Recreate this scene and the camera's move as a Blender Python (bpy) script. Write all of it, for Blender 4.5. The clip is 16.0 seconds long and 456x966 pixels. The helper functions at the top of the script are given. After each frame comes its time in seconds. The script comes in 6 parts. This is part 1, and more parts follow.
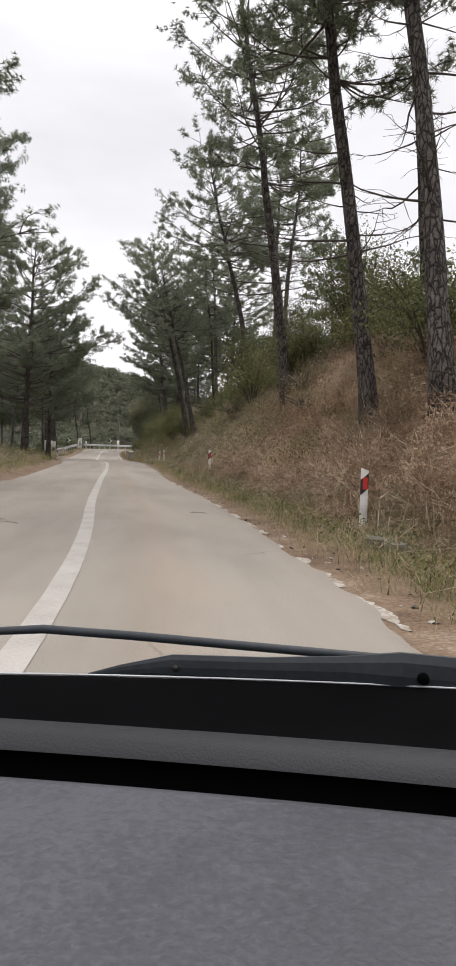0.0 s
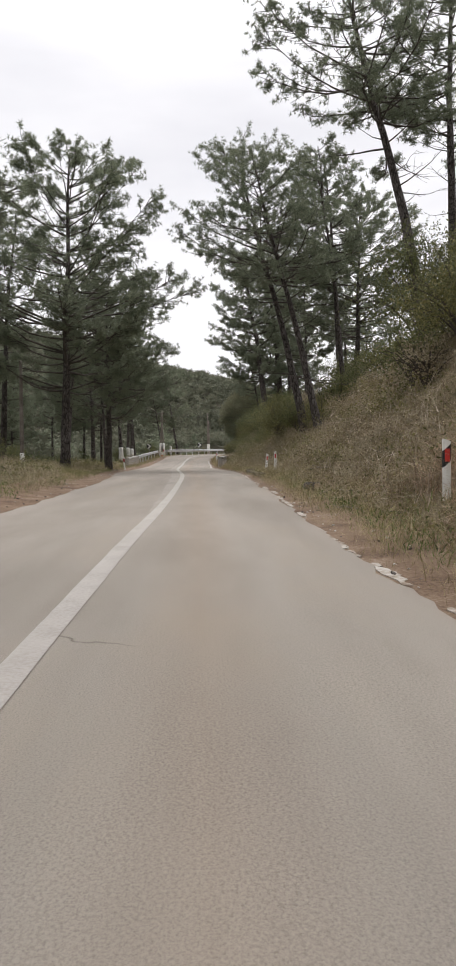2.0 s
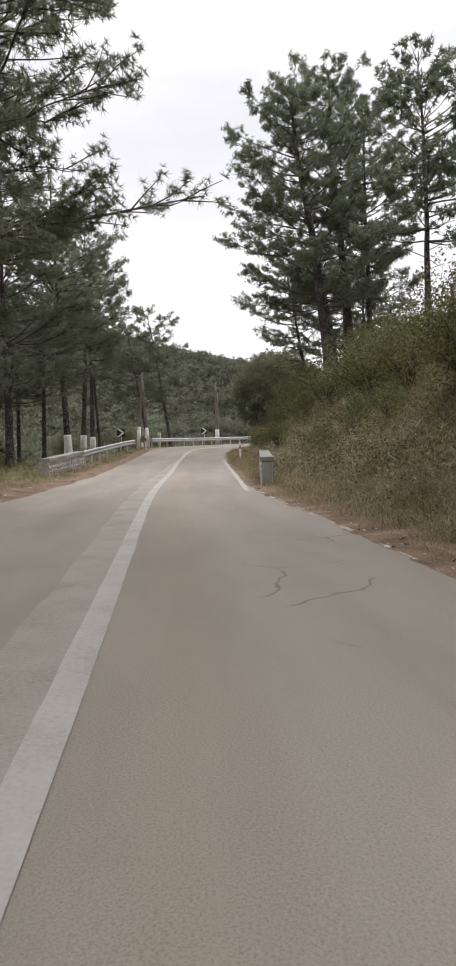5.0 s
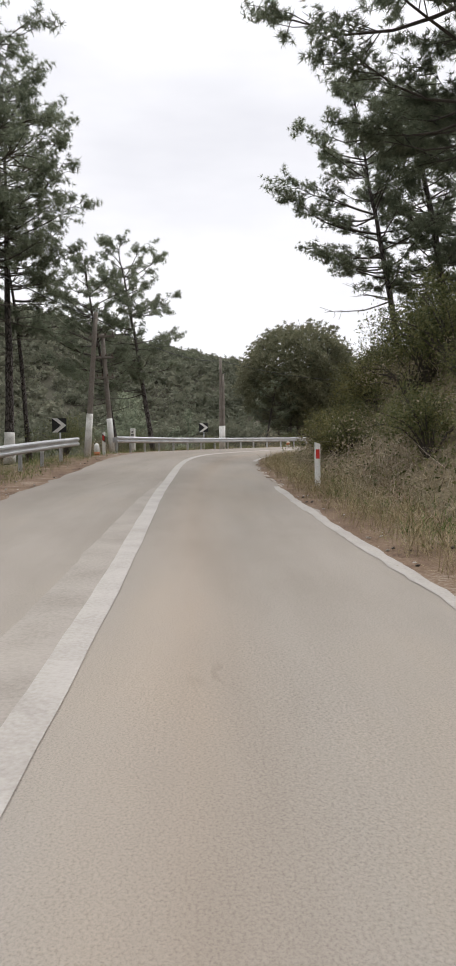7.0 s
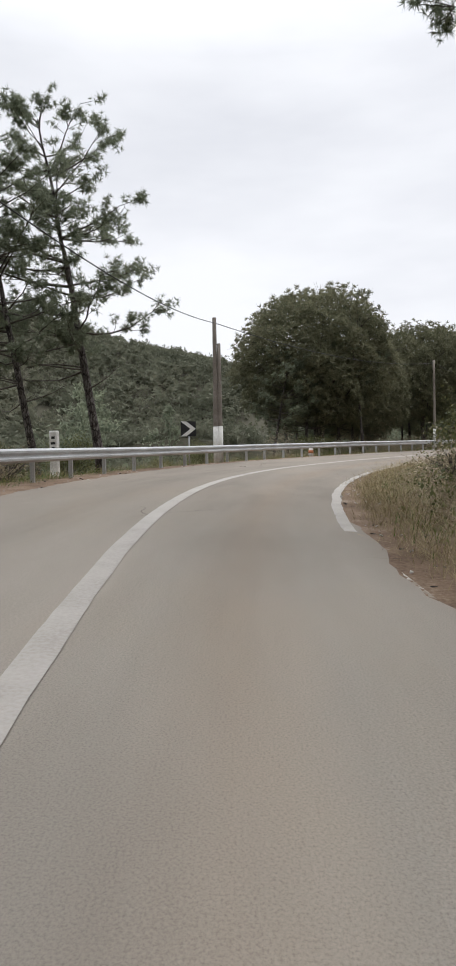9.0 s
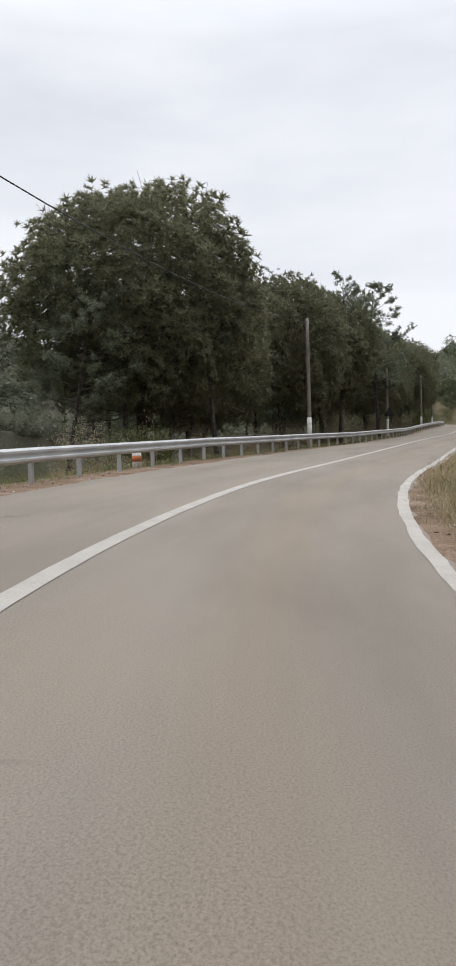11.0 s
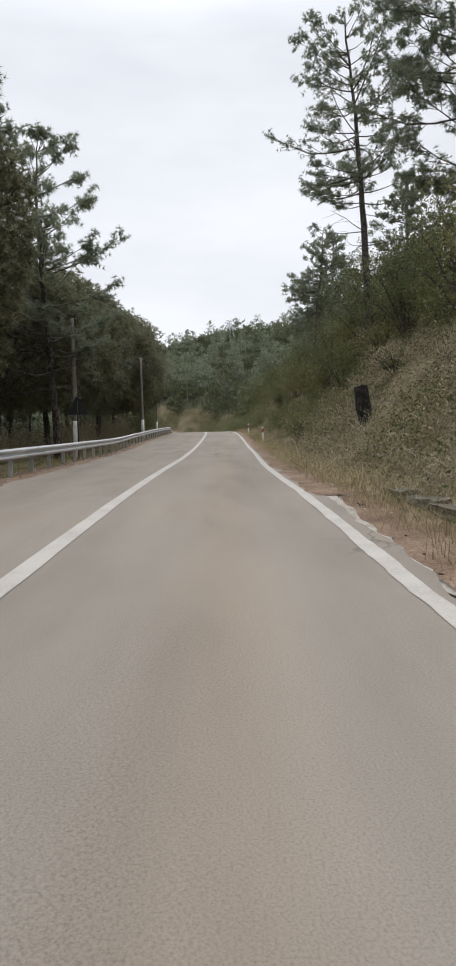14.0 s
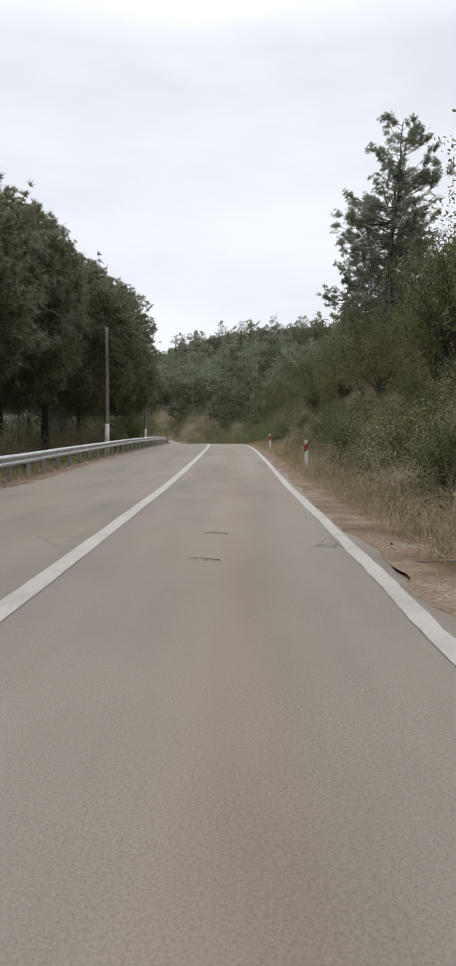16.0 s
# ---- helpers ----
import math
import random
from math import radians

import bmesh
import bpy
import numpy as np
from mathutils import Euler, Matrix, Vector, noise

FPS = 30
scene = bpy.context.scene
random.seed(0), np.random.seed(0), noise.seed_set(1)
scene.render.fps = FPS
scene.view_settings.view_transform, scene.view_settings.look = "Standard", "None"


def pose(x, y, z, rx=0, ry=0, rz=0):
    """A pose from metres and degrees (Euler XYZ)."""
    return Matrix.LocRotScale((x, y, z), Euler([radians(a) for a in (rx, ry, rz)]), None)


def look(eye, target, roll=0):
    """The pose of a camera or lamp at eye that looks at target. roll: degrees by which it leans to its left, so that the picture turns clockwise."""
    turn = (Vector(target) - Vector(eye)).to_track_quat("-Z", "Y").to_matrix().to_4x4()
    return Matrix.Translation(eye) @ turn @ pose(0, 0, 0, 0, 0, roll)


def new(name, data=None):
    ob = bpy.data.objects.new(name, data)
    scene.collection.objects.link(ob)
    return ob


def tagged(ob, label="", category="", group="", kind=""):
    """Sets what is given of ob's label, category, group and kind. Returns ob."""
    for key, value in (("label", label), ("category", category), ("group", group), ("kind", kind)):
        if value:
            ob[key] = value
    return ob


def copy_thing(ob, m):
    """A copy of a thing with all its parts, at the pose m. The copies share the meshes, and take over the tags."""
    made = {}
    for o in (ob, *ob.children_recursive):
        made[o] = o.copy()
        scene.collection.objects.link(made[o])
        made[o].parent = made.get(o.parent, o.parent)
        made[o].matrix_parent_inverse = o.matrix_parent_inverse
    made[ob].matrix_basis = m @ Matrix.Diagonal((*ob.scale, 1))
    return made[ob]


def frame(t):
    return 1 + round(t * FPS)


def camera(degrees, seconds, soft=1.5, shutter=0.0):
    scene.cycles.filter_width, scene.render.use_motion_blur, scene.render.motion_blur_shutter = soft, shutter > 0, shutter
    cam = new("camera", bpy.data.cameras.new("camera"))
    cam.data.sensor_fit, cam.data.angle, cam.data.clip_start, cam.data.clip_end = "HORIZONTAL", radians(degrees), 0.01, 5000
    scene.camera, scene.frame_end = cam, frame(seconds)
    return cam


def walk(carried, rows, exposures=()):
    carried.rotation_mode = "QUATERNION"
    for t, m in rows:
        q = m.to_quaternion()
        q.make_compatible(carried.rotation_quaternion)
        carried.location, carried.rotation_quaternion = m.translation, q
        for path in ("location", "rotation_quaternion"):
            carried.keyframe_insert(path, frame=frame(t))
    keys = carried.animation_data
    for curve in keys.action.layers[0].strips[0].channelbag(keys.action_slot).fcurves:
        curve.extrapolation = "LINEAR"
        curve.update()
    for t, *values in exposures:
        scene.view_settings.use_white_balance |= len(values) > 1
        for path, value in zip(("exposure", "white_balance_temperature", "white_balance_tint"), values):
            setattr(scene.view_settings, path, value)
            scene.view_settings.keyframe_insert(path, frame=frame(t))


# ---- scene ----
# ---------------- camera and its drive ----------------
LENS = 35.8
PATH = [
    (0.0, 0.000, 0.000, 0.000, 89.177, 1.986, 0.003),
    (0.5, -0.328, 4.924, 0.099, 89.304, 1.913, 3.733),
    (1.0, -0.998, 10.116, 0.223, 89.382, 1.137, 6.877),
    (1.5, -1.832, 15.363, 0.362, 89.305, -0.023, 7.671),
    (2.0, -2.762, 20.658, 0.514, 89.264, -0.763, 7.669),
    (2.5, -3.694, 26.024, 0.708, 89.246, -0.763, 7.545),
    (3.0, -4.688, 31.477, 0.923, 89.175, -0.683, 7.652),
    (3.5, -5.752, 37.245, 1.160, 88.938, -0.593, 7.764),
    (4.0, -6.801, 43.227, 1.403, 88.642, -0.966, 8.015),
    (4.2, -7.170, 45.449, 1.495, 88.547, -1.137, 8.048),
    (6.3, -12.842, 72.354, 2.093, 88.182, -0.740, 7.176),
    (6.5, -13.164, 74.284, 2.161, 88.288, -0.748, 7.044),
    (7.0, -13.986, 79.088, 2.333, 88.674, -0.560, 6.781),
    (7.5, -14.823, 83.914, 2.517, 88.706, -0.410, 6.581),
    (8.0, -15.576, 88.463, 2.758, 88.986, -0.727, 6.365),
    (8.2, -15.863, 90.224, 2.860, 89.050, -0.884, 6.215),
    (10.3, -17.248, 109.184, 3.930, 88.106, -0.152, -0.523),
    (10.5, -17.175, 111.338, 4.010, 87.991, -0.809, -3.364),
    (11.0, -16.670, 116.828, 4.207, 87.770, -1.497, -9.341),
    (11.5, -15.545, 122.275, 4.397, 87.736, -1.507, -15.479),
    (12.0, -13.810, 127.407, 4.590, 87.567, -1.136, -20.850),
    (12.5, -11.499, 132.516, 4.803, 87.553, -1.204, -24.341),
    (13.0, -8.711, 137.497, 4.998, 87.540, -1.174, -27.696),
    (13.5, -5.558, 142.541, 5.229, 87.459, -1.367, -30.427),
    (14.0, -2.463, 147.472, 5.493, 87.615, -1.512, -31.405),
    (14.5, 0.564, 152.578, 5.741, 88.125, -1.416, -31.684),
    (15.0, 3.408, 157.233, 5.964, 88.244, -1.388, -31.383),
    (15.5, 6.236, 161.847, 6.176, 88.425, -1.054, -30.983),
    (16.0, 9.036, 166.466, 6.381, 88.469, 0.016, -30.748),
]
cam = camera(LENS, 16.0, soft=1.9)
walk(cam, [(t, pose(x, y, z, 0, 0, yaw) @ pose(0, 0, 0, tip) @ pose(0, 0, 0, 0, 0, roll)) for t, x, y, z, tip, roll, yaw in PATH], [(0.0, 0.05, 6520, 13), (4.2, 0.12, 6480, 13.5), (8.0, 0.05, 6380, 12), (10.5, -0.1, 6260, 10.5), (16.0, -0.06, 6260, 11)])

# ---------------- sky and light: a bright overcast day ----------------
world = bpy.data.worlds.new("overcast")
scene.world = world
world.use_nodes = True
wn, wl = world.node_tree.nodes, world.node_tree.links
wn.clear()


def wnode(kind, **kw):
    n = wn.new(kind)
    for k, v in kw.items():
        n.inputs[k].default_value = v
    return n


sky = wn.new("ShaderNodeTexSky")
sky.sky_type = "NISHITA"
sky.sun_disc = False
sky.sun_elevation, sky.sun_rotation = radians(48), radians(25)
sky.dust_density = 4.0
grey = wnode("ShaderNodeHueSaturation", Saturation=0.12)
coord = wn.new("ShaderNodeTexCoord")
stretch = wn.new("ShaderNodeMapping")
stretch.inputs["Scale"].default_value = (1.0, 1.0, 3.2)
clouds = wnode("ShaderNodeTexNoise", Scale=1.7, Detail=5.0, Roughness=0.52)
cloud_ramp = wn.new("ShaderNodeValToRGB")
cloud_ramp.color_ramp.elements[0].position, cloud_ramp.color_ramp.elements[0].color = 0.32, (0.768, 0.783, 0.822, 1)
cloud_ramp.color_ramp.elements[1].position, cloud_ramp.color_ramp.elements[1].color = 0.66, (1.02, 1.03, 1.045, 1)
split = wn.new("ShaderNodeSeparateXYZ")
rise = wn.new("ShaderNodeMapRange")
for key, value in (("From Min", 0.5), ("From Max", 1.0), ("To Min", 1.0), ("To Max", 3.0)):
    rise.inputs[key].default_value = value
brighter = wn.new("ShaderNodeVectorMath")
brighter.operation = "SCALE"
veil = wn.new("ShaderNodeMixRGB")
veil.inputs[0].default_value = 0.95
thin = wn.new("ShaderNodeVectorMath")
thin.operation = "SCALE"
thin.inputs["Scale"].default_value = 0.09
back = wnode("ShaderNodeBackground", Strength=1.0)
out = wn.new("ShaderNodeOutputWorld")
wl.new(sky.outputs[0], grey.inputs["Color"])
wl.new(grey.outputs[0], thin.inputs[0])
wl.new(coord.outputs["Generated"], stretch.inputs[0])
wl.new(stretch.outputs[0], clouds.inputs["Vector"])
wl.new(clouds.outputs["Fac"], cloud_ramp.inputs[0])
wl.new(coord.outputs["Generated"], split.inputs[0])
wl.new(split.outputs["Z"], rise.inputs["Value"])
wl.new(cloud_ramp.outputs[0], brighter.inputs[0])
wl.new(rise.outputs[0], brighter.inputs["Scale"])
wl.new(thin.outputs[0], veil.inputs[1])
wl.new(brighter.outputs[0], veil.inputs[2])
wl.new(veil.outputs[0], back.inputs["Color"])
wl.new(back.outputs[0], out.inputs[0])

sun_data = bpy.data.lights.new("sun", "SUN")
sun_data.energy, sun_data.angle, sun_data.color = 1.1, radians(25), (1.0, 0.975, 0.94)
sun_lamp = new("sun", sun_data)
sun_lamp.matrix_world = look((20, 40, 60), (-5, 15, 0))


# ---------------- materials ----------------
def material(name, colours, scale=1.0, rough=0.85, fine=30.0, bump=0.3, metal=0.0, spread=0.18, coords="Object", vary=0.0, dist=0.02, specular=0.3, through_light=0.0):
    """Two scales of noise through a ramp of colours, with fine relief."""
    m = bpy.data.materials.new(name)
    m.use_nodes = True
    nt = m.node_tree
    n, l = nt.nodes, nt.links
    b = n["Principled BSDF"]
    b.inputs["Roughness"].default_value = rough
    b.inputs["Metallic"].default_value = metal
    b.inputs["Specular IOR Level"].default_value = specular
    tc = n.new("ShaderNodeTexCoord")
    geo = n.new("ShaderNodeNewGeometry")
    source = geo.outputs["Position"] if coords == "World" else tc.outputs[coords]
    big, small = n.new("ShaderNodeTexNoise"), n.new("ShaderNodeTexNoise")
    big.inputs["Scale"].default_value, big.inputs["Detail"].default_value = scale, 4
    small.inputs["Scale"].default_value, small.inputs["Detail"].default_value = fine, 6
    l.new(source, big.inputs["Vector"])
    l.new(source, small.inputs["Vector"])
    mix = n.new("ShaderNodeMath")
    mix.operation = "MULTIPLY_ADD"
    mix.inputs[1].default_value = 0.45
    half = n.new("ShaderNodeMath")
    half.operation = "MULTIPLY"
    half.inputs[1].default_value = 0.55
    l.new(big.outputs["Fac"], half.inputs[0])
    l.new(small.outputs["Fac"], mix.inputs[0])
    l.new(half.outputs[0], mix.inputs[2])
    fac = mix.outputs[0]
    if vary:
        isl = n.new("ShaderNodeMath")
        isl.operation = "MULTIPLY_ADD"
        isl.inputs[1].default_value = vary
        l.new(geo.outputs["Random Per Island"], isl.inputs[0])
        off = n.new("ShaderNodeMath")
        off.operation = "SUBTRACT"
        off.inputs[1].default_value = vary / 2
        l.new(fac, off.inputs[0])
        l.new(off.outputs[0], isl.inputs[2])
        fac = isl.outputs[0]
    ramp = n.new("ShaderNodeValToRGB")
    es = ramp.color_ramp.elements
    while len(es) < len(colours):
        es.new(0.5)
    for i, (e, c) in enumerate(zip(es, colours)):
        e.position = 0.5 - spread + 2 * spread * i / max(1, len(colours) - 1)
        e.color = (*c, 1)
    l.new(fac, ramp.inputs[0])
    l.new(ramp.outputs[0], b.inputs["Base Color"])
    if bump:
        bp = n.new("ShaderNodeBump")
        bp.inputs["Strength"].default_value, bp.inputs["Distance"].default_value = bump, dist
        l.new(small.outputs["Fac"], bp.inputs["Height"])
        l.new(bp.outputs[0], b.inputs["Normal"])
    if through_light:
        tr = n.new("ShaderNodeBsdfTranslucent")
        ms = n.new("ShaderNodeMixShader")
        ms.inputs[0].default_value = through_light
        l.new(ramp.outputs[0], tr.inputs["Color"])
        l.new(b.outputs[0], ms.inputs[1])
        l.new(tr.outputs[0], ms.inputs[2])
        l.new(ms.outputs[0], n["Material Output"].inputs[0])
    return m


def road_material():
    """Pale worn asphalt in road coordinates (metres along, metres across): aggregate, tyre tracks, patches and cracks."""
    m = bpy.data.materials.new("worn_asphalt")
    m.use_nodes = True
    n, l = m.node_tree.nodes, m.node_tree.links
    b = n["Principled BSDF"]
    b.inputs["Roughness"].default_value, b.inputs["Specular IOR Level"].default_value = 0.9, 0.25
    uv = n.new("ShaderNodeUVMap")
    uv.uv_map = "UVMap"

    def noise_of(scale, detail, sx=1.0, sy=1.0, rough=0.55):
        mp = n.new("ShaderNodeMapping")
        mp.inputs["Scale"].default_value = (sx, sy, 1)
        t = n.new("ShaderNodeTexNoise")
        t.inputs["Scale"].default_value, t.inputs["Detail"].default_value, t.inputs["Roughness"].default_value = scale, detail, rough
        l.new(uv.outputs[0], mp.inputs[0])
        l.new(mp.outputs[0], t.inputs["Vector"])
        return t.outputs["Fac"]

    def ramp_of(fac, stops):
        r = n.new("ShaderNodeValToRGB")
        es = r.color_ramp.elements
        while len(es) < len(stops):
            es.new(0.5)
        for e, (p, c) in zip(es, stops):
            e.position, e.color = p, (*c, 1) if len(c) == 3 else c
        l.new(fac, r.inputs[0])
        return r.outputs[0]

    def mixed(kind, fac, a, c):
        x = n.new("ShaderNodeMixRGB")
        x.blend_type = kind
        if isinstance(fac, float):
            x.inputs[0].default_value = fac
        else:
            l.new(fac, x.inputs[0])
        l.new(a, x.inputs[1])
        l.new(c, x.inputs[2])
        return x.outputs[0]

    streaks = noise_of(1.0, 5, 0.10, 0.9)
    colour = ramp_of(streaks, [(0.3, (0.255, 0.227, 0.193)), (0.5, (0.293, 0.262, 0.223)), (0.72, (0.326, 0.292, 0.25))])
    stones = ramp_of(noise_of(95.0, 4, 1, 1, 0.7), [(0.30, (0.66, 0.65, 0.64)), (0.5, (1, 1, 1)), (0.72, (1.2, 1.18, 1.15))])
    colour = mixed("MULTIPLY", 0.8, colour, stones)
    patches = ramp_of(noise_of(0.55, 4, 0.4, 1.1, 0.6), [(0.36, (0.90, 0.895, 0.89)), (0.52, (1, 1, 1)), (0.68, (1.05, 1.03, 1.0))])
    colour = mixed("MULTIPLY", 1.0, colour, patches)
    worn = ramp_of(noise_of(60.0, 5, 1, 1, 0.75), [(0.40, (0.80, 0.79, 0.78)), (0.50, (1, 1, 1)), (0.66, (1.1, 1.09, 1.07))])
    where = ramp_of(noise_of(0.8, 3, 0.3, 1.0), [(0.42, (0, 0, 0)), (0.62, (1, 1, 1))])
    colour = mixed("MULTIPLY", where, colour, worn)
    # asphalt colour falls by a fifth between 104 and 112 m, then stays
    tone_drop = n.new("ShaderNodeMapRange")
    tone_drop.inputs["From Min"].default_value, tone_drop.inputs["From Max"].default_value = 104.0, 112.0
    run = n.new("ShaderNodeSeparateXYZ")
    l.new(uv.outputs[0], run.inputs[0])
    l.new(run.outputs["X"], tone_drop.inputs["Value"])
    darker_run = ramp_of(tone_drop.outputs[0], [(0.0, (1, 1, 1)), (1.0, (0.80, 0.785, 0.765))])
    colour = mixed("MULTIPLY", 1.0, colour, darker_run)
    # oil-browned strip between the wheel tracks
    cut = n.new("ShaderNodeSeparateXYZ")
    l.new(uv.outputs[0], cut.inputs[0])
    hump = n.new("ShaderNodeMath")
    hump.operation = "ABSOLUTE"
    l.new(cut.outputs["Y"], hump.inputs[0])
    brown = ramp_of(hump.outputs[0], [(0.0, (1.03, 0.965, 0.91)), (0.55, (1, 1, 1)), (1.0, (1, 1, 1))])
    colour = mixed("MULTIPLY", 0.8, colour, brown)
    # cracks: thin borders between warped cells, broken up by a mask
    warp = n.new("ShaderNodeMixRGB")
    warp.blend_type = "ADD"
    warp.inputs[0].default_value = 0.5
    wnz = n.new("ShaderNodeTexNoise")
    wnz.inputs["Scale"].default_value, wnz.inputs["Detail"].default_value = 1.6, 5
    l.new(uv.outputs[0], wnz.inputs["Vector"])
    l.new(uv.outputs[0], warp.inputs[1])
    l.new(wnz.outputs["Color"], warp.inputs[2])
    cell = n.new("ShaderNodeTexVoronoi")
    cell.feature = "DISTANCE_TO_EDGE"
    cell.inputs["Scale"].default_value = 0.42
    l.new(warp.outputs[0], cell.inputs["Vector"])
    line = ramp_of(cell.outputs["Distance"], [(0.0, (0, 0, 0)), (0.006, (1, 1, 1))])
    keep = ramp_of(noise_of(0.33, 3), [(0.60, (1, 1, 1)), (0.70, (0, 0, 0))])
    line = mixed("LIGHTEN", 1.0, line, keep)
    dark = ramp_of(line, [(0.0, (0.42, 0.40, 0.38)), (1.0, (1, 1, 1))])
    colour = mixed("MULTIPLY", 0.9, colour, dark)
    l.new(colour, b.inputs["Base Color"])
    bp = n.new("ShaderNodeBump")
    bp.inputs["Strength"].default_value, bp.inputs["Distance"].default_value = 0.55, 0.008
    l.new(noise_of(95.0, 4, 1, 1, 0.7), bp.inputs["Height"])
    l.new(bp.outputs[0], b.inputs["Normal"])
    return m


def paint_material():
    """Worn white road paint through which the asphalt shows in flakes."""
    m = material("road_paint", [(0.30, 0.272, 0.238), (0.39, 0.361, 0.322), (0.445, 0.415, 0.375)], 2.0, 0.7, 38.0, 0.3, coords="World", spread=0.2)
    return m


def bark_material():
    """Pine bark: long grey-brown plates between dark fissures."""
    m = material("pine_bark", [(0.05, 0.042, 0.037), (0.115, 0.1, 0.09), (0.20, 0.18, 0.165)], 3.0, 0.95, 16.0, 0.0, spread=0.2)
    n, l = m.node_tree.nodes, m.node_tree.links
    b = n["Principled BSDF"]
    colour = b.inputs["Base Color"].links[0].from_socket
    tc, mp, wob, add = n.new("ShaderNodeTexCoord"), n.new("ShaderNodeMapping"), n.new("ShaderNodeTexNoise"), n.new("ShaderNodeMixRGB")
    wob.inputs["Scale"].default_value, wob.inputs["Detail"].default_value = 6.0, 3
    add.blend_type = "ADD"
    add.inputs[0].default_value = 0.12
    mp.inputs["Scale"].default_value = (11.0, 11.0, 3.2)
    cell = n.new("ShaderNodeTexVoronoi")
    cell.feature = "DISTANCE_TO_EDGE"
    cell.inputs["Scale"].default_value = 1.0
    l.new(tc.outputs["Object"], wob.inputs["Vector"])
    l.new(tc.outputs["Object"], add.inputs[1])
    l.new(wob.outputs["Color"], add.inputs[2])
    l.new(add.outputs[0], mp.inputs[0])
    l.new(mp.outputs[0], cell.inputs["Vector"])
    gap = n.new("ShaderNodeValToRGB")
    gap.color_ramp.elements[0].position, gap.color_ramp.elements[0].color = 0.02, (0.22, 0.2, 0.19, 1)
    gap.color_ramp.elements[1].position, gap.color_ramp.elements[1].color = 0.16, (1, 1, 1, 1)
    l.new(cell.outputs["Distance"], gap.inputs[0])
    mul = n.new("ShaderNodeMixRGB")
    mul.blend_type = "MULTIPLY"
    mul.inputs[0].default_value = 1.0
    l.new(colour, mul.inputs[1])
    l.new(gap.outputs[0], mul.inputs[2])
    l.new(mul.outputs[0], b.inputs["Base Color"])
    bp = n.new("ShaderNodeBump")
    bp.inputs["Strength"].default_value, bp.inputs["Distance"].default_value = 0.9, 0.04
    l.new(gap.outputs[0], bp.inputs["Height"])
    l.new(bp.outputs[0], b.inputs["Normal"])
    return m


